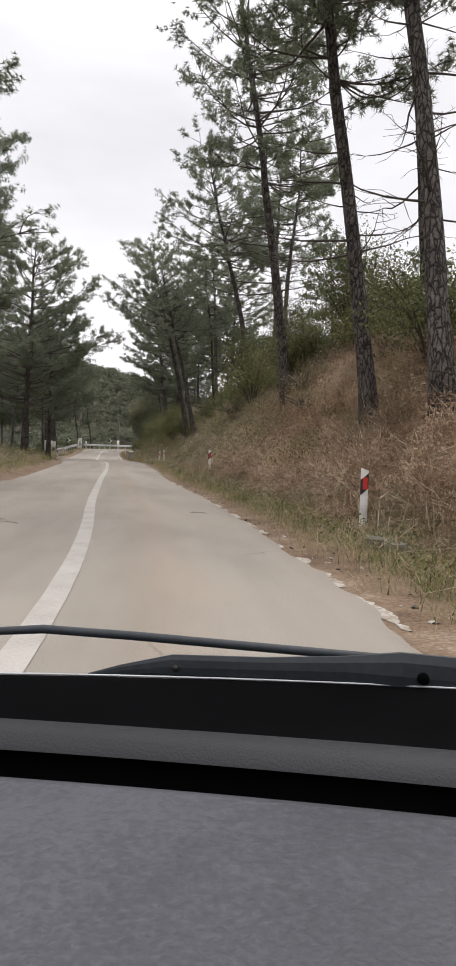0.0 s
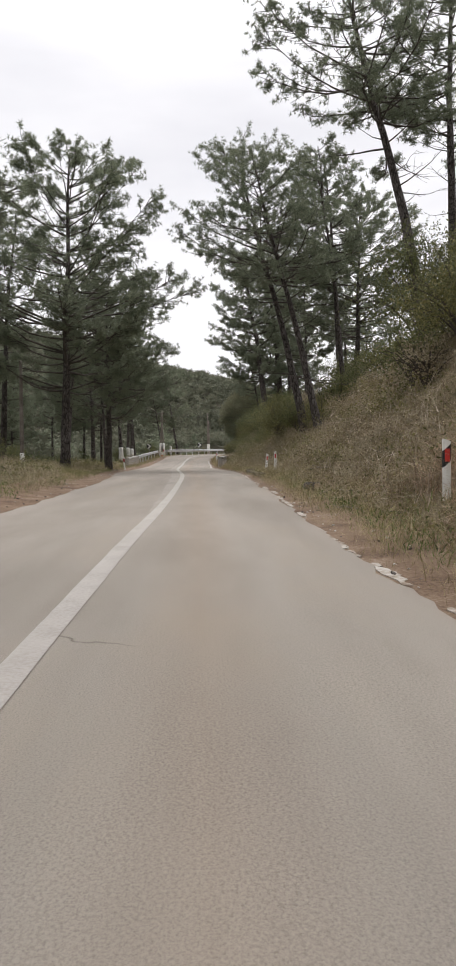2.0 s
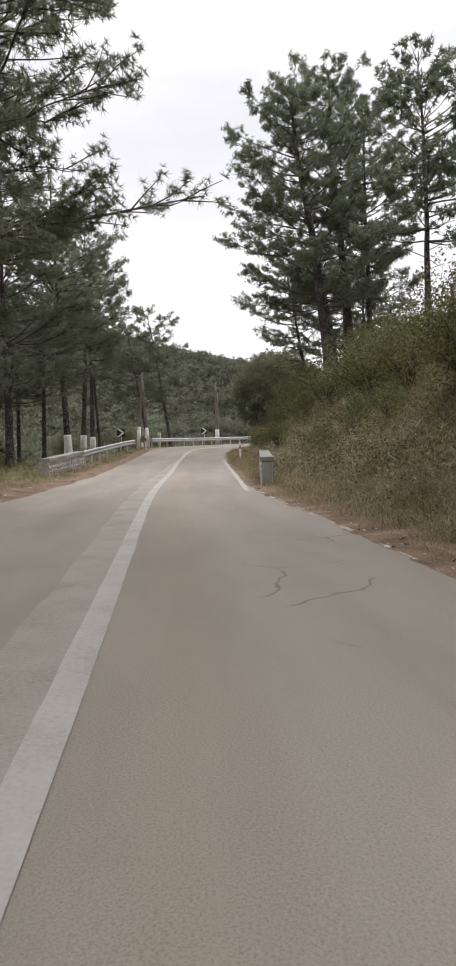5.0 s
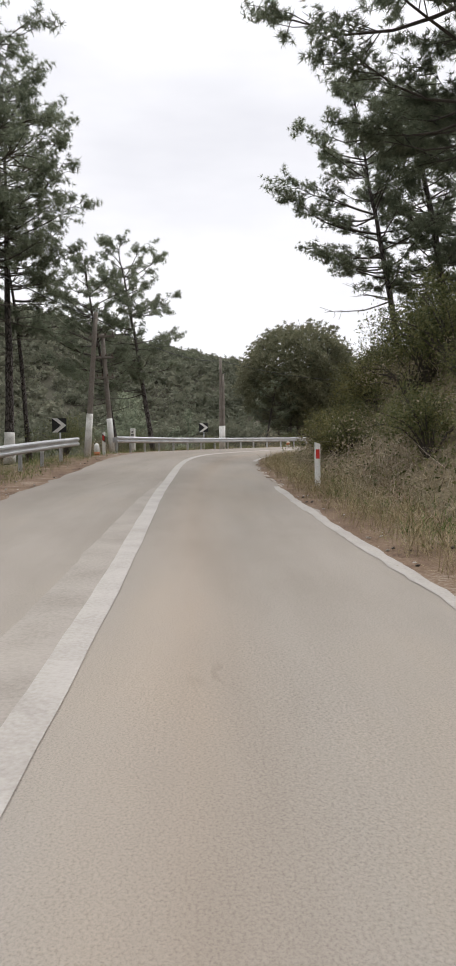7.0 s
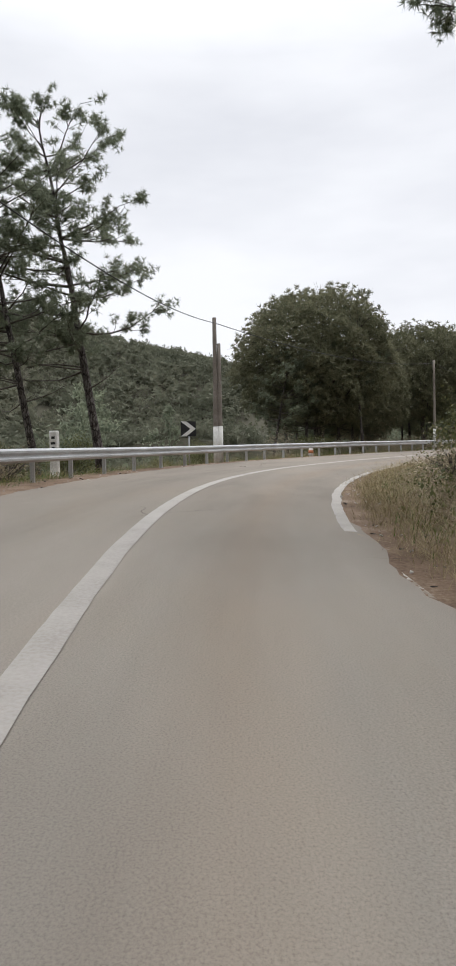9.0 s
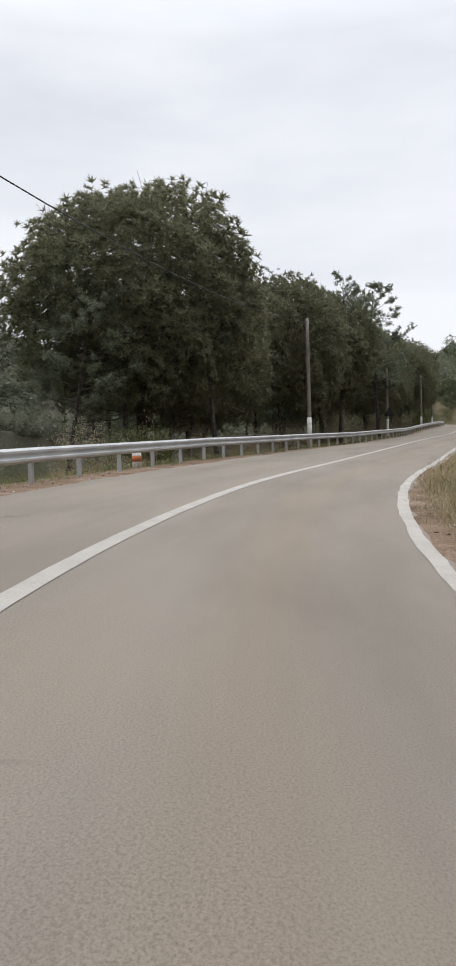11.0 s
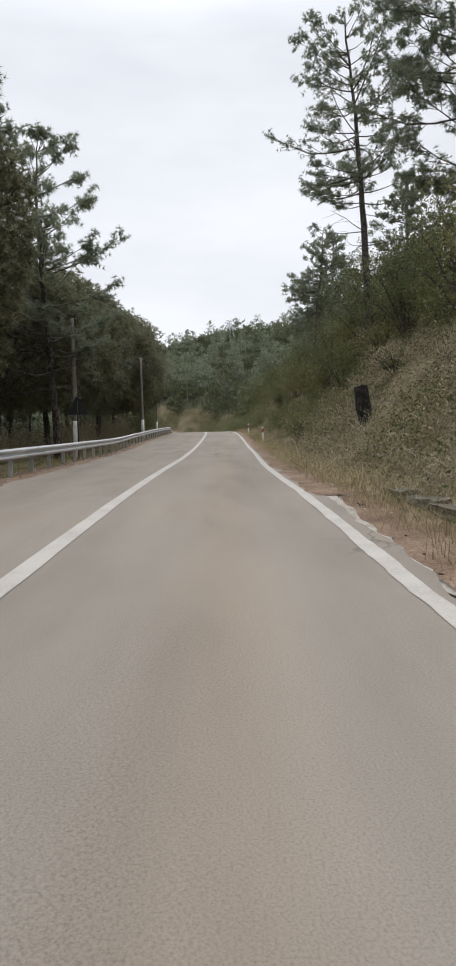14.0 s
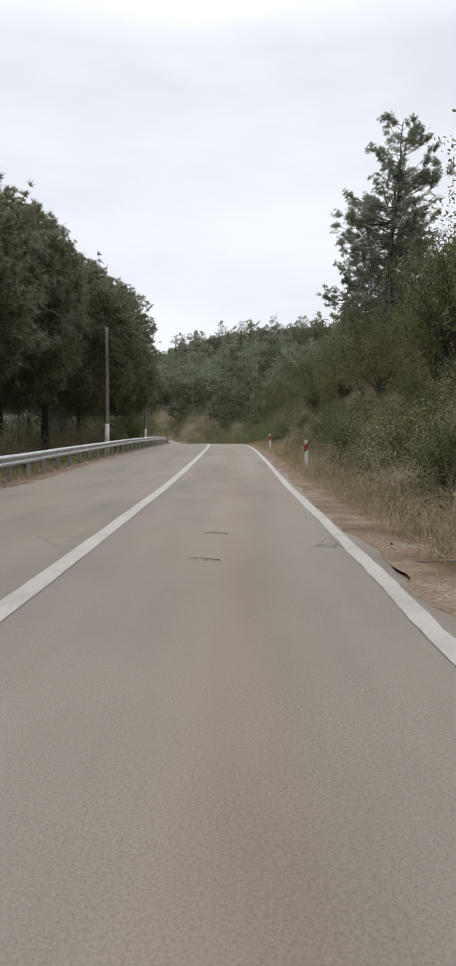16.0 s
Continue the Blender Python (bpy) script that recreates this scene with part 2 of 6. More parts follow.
M = dict(
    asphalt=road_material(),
    patch=material("pale_old_asphalt", [(0.245, 0.219, 0.187), (0.312, 0.281, 0.241), (0.355, 0.32, 0.277)], 1.6, 0.92, 45.0, 0.5, coords="World", spread=0.16, dist=0.008),
    old_paint=material("crumbling_paint", [(0.2, 0.155, 0.11), (0.36, 0.32, 0.265), (0.5, 0.47, 0.42)], 4.0, 0.9, 22.0, 0.5, coords="World", spread=0.12),
    paint=paint_material(),
    needles_litter=material("needle_litter", [(0.07, 0.046, 0.03), (0.15, 0.098, 0.062), (0.215, 0.148, 0.098), (0.33, 0.275, 0.215)], 1.6, 0.95, 26.0, 0.8, coords="World", dist=0.04),
    soil=material("dry_ground", [(0.085, 0.068, 0.041), (0.14, 0.113, 0.067), (0.19, 0.153, 0.092), (0.115, 0.115, 0.054)], 0.35, 0.95, 7.0, 0.8, coords="World", dist=0.12),
    bark=bark_material(),
    twig=material("grey_twig", [(0.05, 0.043, 0.036), (0.11, 0.095, 0.08)], 2.0, 0.95, 20.0, 0.3),
    needle=material("pine_needles", [(0.125, 0.144, 0.096), (0.207, 0.232, 0.156), (0.285, 0.31, 0.212)], 0.35, 0.75, 3.0, 0.0, vary=0.34, through_light=0.48),
    needle_dark=material("stone_pine_needles", [(0.115, 0.118, 0.07), (0.195, 0.196, 0.118), (0.275, 0.266, 0.168)], 0.35, 0.75, 3.0, 0.0, vary=0.34, through_light=0.4),
    leaf=material("shrub_leaves", [(0.068, 0.08, 0.033), (0.125, 0.137, 0.055), (0.215, 0.212, 0.088)], 0.4, 0.6, 3.0, 0.0, vary=0.4, through_light=0.3),
    leaf_pale=material("olive_shrub_leaves", [(0.085, 0.088, 0.036), (0.165, 0.16, 0.06), (0.265, 0.24, 0.095)], 0.4, 0.6, 3.0, 0.0, vary=0.4, through_light=0.3),
    brush=material("dry_brush", [(0.22, 0.182, 0.12), (0.34, 0.287, 0.192), (0.46, 0.392, 0.275)], 0.25, 0.9, 2.0, 0.0, coords="World", vary=0.26, through_light=0.2),
    bracken=material("rust_bracken", [(0.2, 0.125, 0.08), (0.42, 0.285, 0.19), (0.6, 0.46, 0.33)], 0.35, 0.9, 3.0, 0.0, coords="World", vary=0.3, spread=0.12, through_light=0.2),
    leaf_litter=material("fallen_leaves", [(0.185, 0.142, 0.09), (0.295, 0.24, 0.158), (0.41, 0.34, 0.24)], 0.4, 0.9, 4.0, 0.0, coords="World", vary=0.25, through_light=0.1),
    straw=material("dry_grass", [(0.16, 0.125, 0.06), (0.28, 0.225, 0.12), (0.42, 0.35, 0.21)], 0.3, 0.9, 2.0, 0.0, coords="World", vary=0.4, through_light=0.25),
    stalk=material("dead_stalks", [(0.20, 0.15, 0.11), (0.40, 0.32, 0.25), (0.62, 0.54, 0.44)], 0.5, 0.9, 3.0, 0.0, coords="World", vary=0.5, through_light=0.2),
    grass=material("green_grass", [(0.05, 0.085, 0.018), (0.10, 0.15, 0.035), (0.2, 0.21, 0.07)], 0.3, 0.8, 2.0, 0.0, coords="World", vary=0.4, through_light=0.3),
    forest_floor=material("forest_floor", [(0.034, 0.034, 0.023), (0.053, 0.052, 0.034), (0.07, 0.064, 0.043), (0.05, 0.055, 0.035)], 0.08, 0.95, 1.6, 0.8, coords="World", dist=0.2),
    steel=material("galvanised_steel", [(0.38, 0.385, 0.39), (0.5, 0.505, 0.51), (0.6, 0.605, 0.61)], 1.2, 0.45, 30.0, 0.08, metal=0.45, coords="World"),
    whitewash=material("whitewash", [(0.42, 0.40, 0.36), (0.66, 0.65, 0.61), (0.78, 0.77, 0.74)], 3.0, 0.9, 25.0, 0.4, coords="World"),
    post_white=material("white_plastic", [(0.60, 0.60, 0.57), (0.78, 0.78, 0.75)], 4.0, 0.5, 40.0, 0.05, coords="World"),
    red=material("red_reflector", [(0.42, 0.03, 0.025), (0.58, 0.05, 0.04)], 9.0, 0.35, 60.0, 0.05),
    black=material("black_band", [(0.012, 0.012, 0.013), (0.03, 0.03, 0.03)], 6.0, 0.5, 40.0, 0.05),
    pole=material("weathered_pole_wood", [(0.09, 0.075, 0.06), (0.18, 0.155, 0.13), (0.27, 0.245, 0.215)], 1.2, 0.9, 22.0, 0.4),
    cable=material("cable", [(0.02, 0.02, 0.02), (0.05, 0.05, 0.05)], 2.0, 0.7, 30.0, 0.0),
    stone=material("rubble_stone", [(0.30, 0.285, 0.255), (0.48, 0.46, 0.425), (0.64, 0.62, 0.58)], 1.6, 0.92, 12.0, 0.7, coords="World", dist=0.03),
    mortar=material("lime_mortar", [(0.24, 0.225, 0.2), (0.44, 0.42, 0.385)], 2.0, 0.95, 18.0, 0.5, coords="World"),
    concrete=material("old_concrete", [(0.14, 0.135, 0.105), (0.25, 0.24, 0.21), (0.37, 0.355, 0.325)], 1.5, 0.9, 20.0, 0.4, coords="World"),
    crumbs=material("crumbled_concrete", [(0.2, 0.165, 0.125), (0.31, 0.28, 0.235), (0.42, 0.39, 0.34)], 3.0, 0.95, 34.0, 0.8, coords="World", spread=0.14, dist=0.02),
    mossy=material("mossy_concrete", [(0.06, 0.06, 0.04), (0.115, 0.108, 0.085), (0.2, 0.19, 0.165)], 2.5, 0.95, 22.0, 0.6, coords="World"),
    sign_grey=material("sign_back", [(0.010, 0.010, 0.011), (0.028, 0.028, 0.028)], 2.0, 0.6, 20.0, 0.1),
    insulator=material("brown_porcelain", [(0.05, 0.03, 0.02), (0.1, 0.06, 0.045)], 4.0, 0.3, 20.0, 0.0),
    dash=material("dash_plastic", [(0.038, 0.038, 0.045), (0.05, 0.05, 0.058), (0.072, 0.072, 0.082)], 3.0, 0.55, 170.0, 0.6, spread=0.1, dist=0.002, specular=0.4),
    dash_dark=material("dark_dash_plastic", [(0.012, 0.0125, 0.014), (0.02, 0.0205, 0.023)], 4.0, 0.6, 420.0, 0.4, dist=0.002, specular=0.3),
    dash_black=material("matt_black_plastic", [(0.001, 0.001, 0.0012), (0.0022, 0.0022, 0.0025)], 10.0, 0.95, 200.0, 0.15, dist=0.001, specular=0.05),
    wiper=material("wiper_black", [(0.016, 0.02, 0.023), (0.035, 0.04, 0.045)], 8.0, 0.5, 90.0, 0.1, dist=0.001),
    car_paint=material("car_body", [(0.2, 0.2, 0.2), (0.24, 0.24, 0.24)], 2.0, 0.35, 60.0, 0.0),
    tyre=material("tyre_rubber", [(0.012, 0.012, 0.012), (0.03, 0.03, 0.03)], 6.0, 0.9, 60.0, 0.2),
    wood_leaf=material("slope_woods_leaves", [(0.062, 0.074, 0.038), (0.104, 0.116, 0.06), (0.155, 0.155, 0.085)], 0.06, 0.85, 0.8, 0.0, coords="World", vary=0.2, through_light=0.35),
    # leaf tones raised so that haze over the far hills is in the colour
    hazed_leaf=material("far_woods", [(0.11, 0.12, 0.082), (0.16, 0.165, 0.115), (0.205, 0.2, 0.14)], 0.03, 0.9, 0.4, 0.0, coords="World", vary=0.12, through_light=0.4),
)


# ---------------- helpers ----------------
def mesh_of(name, verts, faces, mat, smooth=False, uv=None):
    me = bpy.data.meshes.new(name)
    if isinstance(verts, np.ndarray) and isinstance(faces, np.ndarray):
        m, k = faces.shape
        me.vertices.add(len(verts))
        me.vertices.foreach_set("co", np.ascontiguousarray(verts, dtype=np.float32).ravel())
        me.loops.add(m * k)
        me.loops.foreach_set("vertex_index", np.ascontiguousarray(faces, dtype=np.int32).ravel())
        me.polygons.add(m)
        me.polygons.foreach_set("loop_start", np.arange(0, m * k, k, dtype=np.int32))
        me.update(calc_edges=True)
    else:
        me.from_pydata([tuple(v) for v in verts], [], faces.tolist() if isinstance(faces, np.ndarray) else faces)
    me.materials.append(mat)
    if uv is not None:
        layer = me.uv_layers.new(name="UVMap")
        idx = np.zeros(len(me.loops), dtype=np.int32)
        me.loops.foreach_get("vertex_index", idx)
        layer.data.foreach_set("uv", np.asarray(uv, dtype=np.float32)[idx].ravel())
    if smooth:
        me.polygons.foreach_set("use_smooth", [True] * len(me.polygons))
    me.update()
    return me


def part(name, data, parent, label=""):
    """A mesh (or bmesh with its material) as one part under a thing or part."""
    ob = new(name, data)
    ob.parent = parent
    if label:
        tagged(ob, label)
    return ob


def thing(name, m, label, category, group="", kind=""):
    ob = new(name)
    ob.empty_display_size = 0.2
    ob.matrix_world = m
    return tagged(ob, label, category, group, kind)


def bm_mesh(name, bm, mat, smooth=False):
    me = bpy.data.meshes.new(name)
    bmesh.ops.recalc_face_normals(bm, faces=bm.faces)
    bm.to_mesh(me)
    bm.free()
    me.materials.append(mat)
    if smooth:
        for p in me.polygons:
            p.use_smooth = True
    return me


def box_mesh(name, size, mat, at=(0, 0, 0), bevel=0.0, segs=2):
    bm = bmesh.new()
    bmesh.ops.create_cube(bm, size=1, matrix=Matrix.Translation(at) @ Matrix.Diagonal((*size, 1)))
    if bevel:
        bmesh.ops.bevel(bm, geom=bm.edges[:], offset=bevel, segments=segs, affect="EDGES", profile=0.5)
    return bm_mesh(name, bm, mat)


def tube_arrays(points, radii, sides=8, cap=True):
    """Vertices and quads of a tube along points."""
    pts = np.asarray(points, float)
    tan = np.gradient(pts, axis=0)
    tan /= np.linalg.norm(tan, axis=1)[:, None] + 1e-9
    ref = np.array([0.0, 0.0, 1.0]) if abs(tan[:, 2]).mean() < 0.8 else np.array([1.0, 0.0, 0.0])
    a = np.cross(tan, ref)
    a /= np.linalg.norm(a, axis=1)[:, None] + 1e-9
    b = np.cross(tan, a)
    ang = np.linspace(0, 2 * np.pi, sides, endpoint=False)
    r = np.asarray(radii, float)[:, None, None]
    v = pts[:, None] + r * (np.cos(ang)[None, :, None] * a[:, None] + np.sin(ang)[None, :, None] * b[:, None])
    k = len(pts)
    i, j = np.meshgrid(np.arange(k - 1), np.arange(sides), indexing="ij")
    q = np.stack([i * sides + j, i * sides + (j + 1) % sides, (i + 1) * sides + (j + 1) % sides, (i + 1) * sides + j], -1).reshape(-1, 4)
    faces = q.tolist()
    if cap:
        faces += [list(range(sides))[::-1], list(range((k - 1) * sides, k * sides))]
    return v.reshape(-1, 3), faces


def tube_mesh(name, points, radii, mat, sides=8, smooth=True):
    v, f = tube_arrays(points, radii, sides)
    return mesh_of(name, v, f, mat, smooth)


class Heap:
    """Gathers pieces into one mesh."""

    def __init__(self):
        self.v, self.f, self.n = [], [], 0

    def add(self, v, f):
        self.v.append(np.asarray(v, float))
        self.f += [[i + self.n for i in q] for q in f]
        self.n += len(v)

    def mesh(self, name, mat, smooth=False):
        return mesh_of(name, np.concatenate(self.v), self.f, mat, smooth)


# ---------------- the line of the road ----------------
KNOTS = [(0.6, -36.0, -1.92), (0.5, -24.0, -1.68), (0.3, -12.0, -1.44), (0.0, 0.0, -1.2), (-1.27, 11.92, -0.93), (-3.3, 23.75, -0.58), (-5.44, 35.56, -0.11),
         (-7.52, 47.38, 0.36), (-10.03, 59.11, 0.62), (-12.57, 70.84, 0.85), (-14.61, 82.66, 1.26), (-16.48, 94.52, 1.92), (-17.28, 106.48, 2.62), (-16.4, 118.43, 3.06),
         (-12.78, 129.84, 3.49), (-6.96, 140.32, 3.92), (-0.65, 150.53, 4.44), (5.58, 160.78, 4.93), (11.82, 171.03, 5.39), (18.07, 181.27, 5.85), (24.32, 191.52, 6.48),
         (30.5, 201.8, 7.13), (36.6, 212.15, 7.70), (42.5, 222.6, 8.2), (48.2, 233.15, 8.6), (53.7, 243.8, 8.82), (58.9, 254.6, 8.75), (63.3, 265.8, 8.5), (66.0, 277.5, 9.4), (65.8, 289.5, 11.4), (62.8, 301.0, 13.4), (57.8, 312.0, 15.3)]


def lay_axis():
    k = np.array(KNOTS)
    rows = []
    for i in range(len(k) - 1):
        p0, p1, p2, p3 = k[max(i - 1, 0)], k[i], k[i + 1], k[min(i + 2, len(k) - 1)]
        for u in np.linspace(0, 1, 24, endpoint=False):
            rows.append(0.5 * (2 * p1 + (p2 - p0) * u + (2 * p0 - 5 * p1 + 4 * p2 - p3) * u**2 + (3 * p1 - p0 - 3 * p2 + p3) * u**3))
    rows.append(k[-1])
    a = np.array(rows)
    first, last = a[0] - a[12], a[-1] - a[-13]
    a = np.vstack([a[0] + first * np.arange(8, 0, -1)[:, None], a, a[-1] + last * np.arange(1, 5)[:, None]])
    s = np.r_[0, np.cumsum(np.linalg.norm(np.diff(a[:, :2], axis=0), axis=1))]
    zero = s[np.argmin((a[:, :2] ** 2).sum(1))]
    s = s - zero
    even = np.arange(s[0], s[-1], 0.5)
    a = np.stack([np.interp(even, s, a[:, i]) for i in range(3)], -1)
    d = np.gradient(a[:, :2], axis=0)
    d /= np.linalg.norm(d, axis=1)[:, None]
    return even, a, np.stack([-d[:, 1], d[:, 0]], -1), d


AX_S, AX, AX_LEFT, AX_DIR = lay_axis()


def table(s, pairs):
    return np.interp(s, [p[0] for p in pairs], [p[1] for p in pairs])


def smooth_table(s, pairs):
    """The table with its corners eased."""
    return sum(table(np.asarray(s, float) + o, pairs) * w for o, w in ((-4, 0.12), (-2, 0.23), (0, 0.30), (2, 0.23), (4, 0.12)))


def bank(s):
    return table(s, [(85, 0), (108, 0.05), (142, 0.05), (165, 0)])


def centre(s):
    return smooth_table(s, [(-40, 0.82), (5, 0.85), (10, 0.97), (12, 1.07), (15, 1.2), (18, 1.2), (21, 1.1), (24, 1.05), (28, 1.0), (31, 0.9), (35, 0.71), (37.5, 0.66), (43, 0.66), (49, 0.62), (55, 0.53), (70, 0.54), (80, 0.74), (85, 0.68), (91, 0.64), (95, 0.7), (99, 0.83), (103, 1.08), (107, 1.33), (113, 1.6), (118, 1.69), (121, 1.78), (124, 1.76), (128.5, 1.64), (133, 1.54), (138, 1.47), (143, 1.52), (148, 1.55), (153, 1.6), (158, 1.67), (165, 1.77), (170, 1.73), (175, 1.68), (180, 1.57), (184, 1.66), (200, 1.75), (300, 2.0)])


def right_edge(s):
    return smooth_table(s, [(-40, -1.68), (10, -1.70), (12, -1.79), (14.5, -1.66), (18, -1.86), (23, -1.9), (25.6, -1.66), (27.5, -1.76), (31, -1.7), (37, -1.93), (40, -1.86), (45, -1.78), (49, -1.84), (51, -1.98), (54, -2.19), (57, -2.4), (63, -2.58), (71, -2.62), (78, -2.0), (82, -2.04), (86, -1.97), (95, -1.87), (99, -1.68), (101, -1.59), (104, -1.32), (107, -1.13), (110, -1.2), (116, -1.45), (120, -1.6), (124, -1.58), (132, -1.67), (138, -1.6), (143, -1.7), (153, -1.67), (158, -1.58), (161, -1.61), (165, -1.7), (170, -1.48), (174, -1.42), (180, -1.46), (185, -1.6), (190, -1.68), (200, -1.7), (300, -1.5)])


def white_edge(s):
    """Inner side of the painted line along the right edge."""
    return smooth_table(s, [(76, -1.85), (82, -1.87), (86, -1.83), (95, -1.72), (99, -1.52), (104, -1.18), (107, -1.0), (110, -1.03), (116, -1.28), (120, -1.44), (128, -1.43), (132, -1.5), (147, -1.5), (153, -1.39), (158, -1.3), (165, -1.26), (171, -1.05), (178, -1.13), (184, -1.19), (200, -1.2), (300, -1.15)])


def left_edge(s):
    return smooth_table(s, [(-40, 4.3), (24, 4.2), (32, 3.8), (38, 3.6), (44, 3.4), (51, 3.6), (61, 4.2), (69, 4.15), (78, 4.0), (88, 3.5), (95, 3.35), (99, 3.4), (102, 3.75), (105, 4.0), (111, 4.4), (118, 4.75), (125, 4.95), (140, 5.0), (154, 5.08), (165, 4.98), (175, 4.9), (185, 5.1), (200, 5.6), (300, 5.8)])


def rail_line(s):
    return smooth_table(s, [(70, 5.3), (92, 5.2), (103, 5.2), (106, 5.25), (111.4, 5.5), (116, 5.4), (121, 5.4), (126, 5.55), (132, 5.8), (140, 6.05), (150, 6.2), (158, 6.15), (166, 5.85), (175, 5.65), (185, 5.7), (193, 6.0), (201, 6.3), (300, 6.6)])


def bank_up(s, d):
    """Height of the cutting d metres outside the right edge."""
    base = table(d, [(0, -0.05), (0.9, 0.0), (1.6, 0.04), (2.2, 0.3), (3.4, 1.15), (5, 2.8), (6.5, 4.4), (9, 6.0), (14, 7.6), (30, 10.5), (60, 14), (150, 20), (400, 30)])
    return base * table(s, [(-40, 1.15), (40, 1.1), (60, 0.9), (100, 0.9), (112, 0.75), (125, 0.55), (140, 0.7), (170, 1.0), (300, 1.0)])


def left_down(s, d):
    woods = table(d, [(0, -0.05), (0.6, 0.0), (2, 0.14), (5, 0.35), (10, 0.5), (25, 0.4), (60, -2), (150, -8), (400, -10)])
    valley = table(d, [(0, -0.05), (0.6, -0.05), (1.6, -0.12), (3, -0.3), (6, -0.6), (12, -1.4), (30, -5), (80, -12), (200, -12), (400, -8)])
    w = table(s, [(78, 0), (95, 1)])
    return woods * (1 - w) + valley * w


def to_road(xy):
    """Road coordinates of world points: along, across, and the road's height there."""
    xy = np.atleast_2d(xy)
    s, l, z = np.zeros(len(xy)), np.zeros(len(xy)), np.zeros(len(xy))
    for a in range(0, len(xy), 4000):
        q = xy[a:a + 4000]
        k = ((q[:, None] - AX[None, ::2, :2]) ** 2).sum(-1).argmin(1) * 2
        off = q - AX[k, :2]
        s[a:a + 4000], z[a:a + 4000] = AX_S[k] + np.clip((off * AX_DIR[k]).sum(1), -400, 400), AX[k, 2]
        side = (off * AX_LEFT[k]).sum(1)
        l[a:a + 4000] = np.sign(side) * np.where((k > 0) & (k < len(AX) - 3), np.abs(side), np.linalg.norm(off, axis=1))
    return s, l, z


HILLS = [(-200, 400, 76, 110, 95), (-60, 450, 46, 110, 90), (-320, 250, 50, 140, 140), (200, 430, 8, 110, 90), (60, 520, 8, 150, 110), (330, 300, 50, 150, 150), (-330, -60, 45, 150, 150), (200, -150, 50, 160, 160)]


def bumps(x, y, scale):
    """Smooth unevenness made of a few crossed waves."""
    h = np.zeros_like(x)
    for i in range(5):
        a = 1.3 + i * 2.4
        k = (0.6 + 0.37 * i) / scale
        h += np.sin((x * np.cos(a) + y * np.sin(a)) * k * 2.0 + i * 1.7) * np.sin((x * np.sin(a * 1.7) - y * np.cos(a * 1.3)) * k * 1.3 + i)
    return h / 5


def lie(s, l):
    """Height of the ground over the road's own line, in road coordinates."""
    s, l = np.asarray(s, float), np.asarray(l, float)
    dr, dl = right_edge(s) - l, l - left_edge(s)
    tilt = bank(s) * np.clip(l, -4, 7)
    h = np.where(dr > 0, bank_up(s, np.maximum(dr, 0)), np.where(dl > 0, left_down(s, np.maximum(dl, 0)), -0.06))
    return h + tilt


def ground_height(x, y):
    s, l, z = to_road(np.stack([x, y], -1))
    off = np.maximum(right_edge(s) - l, l - left_edge(s))
    h = z + lie(s, l)
    end = AX_S[-1]
    past = np.clip((s - end + 2) / 30, 0, 1)
    away = np.hypot(x - AX[-1, 0], y - AX[-1, 1])
    east = np.clip((x - 20) / 60, 0, 1)
    h = h * (1 - past) + past * (east * (AX[-1, 2] + 1 + np.minimum(away, 120) * 0.05) - (1 - east) * 8)
    off = np.maximum(off, past * away)
    rough = np.clip((off - 1.0) / 4, 0, 1)
    h += rough * (bumps(x, y, 3.0) * 0.28 + bumps(x, y, 14.0) * 0.6 + bumps(x + 7, y, 1.3) * 0.2)
    fade = np.clip((off - 25) / 60, 0, 1)
    far = np.zeros_like(h)
    for cx, cy, top, rx, ry in HILLS:
        far += top * np.exp(-((x - cx) / rx) ** 2 - ((y - cy) / ry) ** 2)
    return h + fade * far + fade * bumps(x, y, 60.0) * 4


def axis_at(s):
    """The road's line at s: place and left-hand direction."""
    return [float(np.interp(s, AX_S, AX[:, i])) for i in range(3)], [float(np.interp(s, AX_S, AX_LEFT[:, i])) for i in range(2)]


def on_ground(s, l):
    """World place on the ground at road coordinates."""
    p, left = axis_at(s)
    x, y = p[0] + left[0] * l, p[1] + left[1] * l
    return x, y, float(ground_height(np.array([x]), np.array([y]))[0])


def on_road(s, l, up=0.0):
    p, left = axis_at(s)
    return p[0] + left[0] * l, p[1] + left[1] * l, float(p[2] + bank(s) * l + up)


def heading(s):
    i = min(max(int(round((s - AX_S[0]) * 2)), 0), len(AX_S) - 1)
    return math.degrees(math.atan2(AX_DIR[i][1], AX_DIR[i][0])) - 90


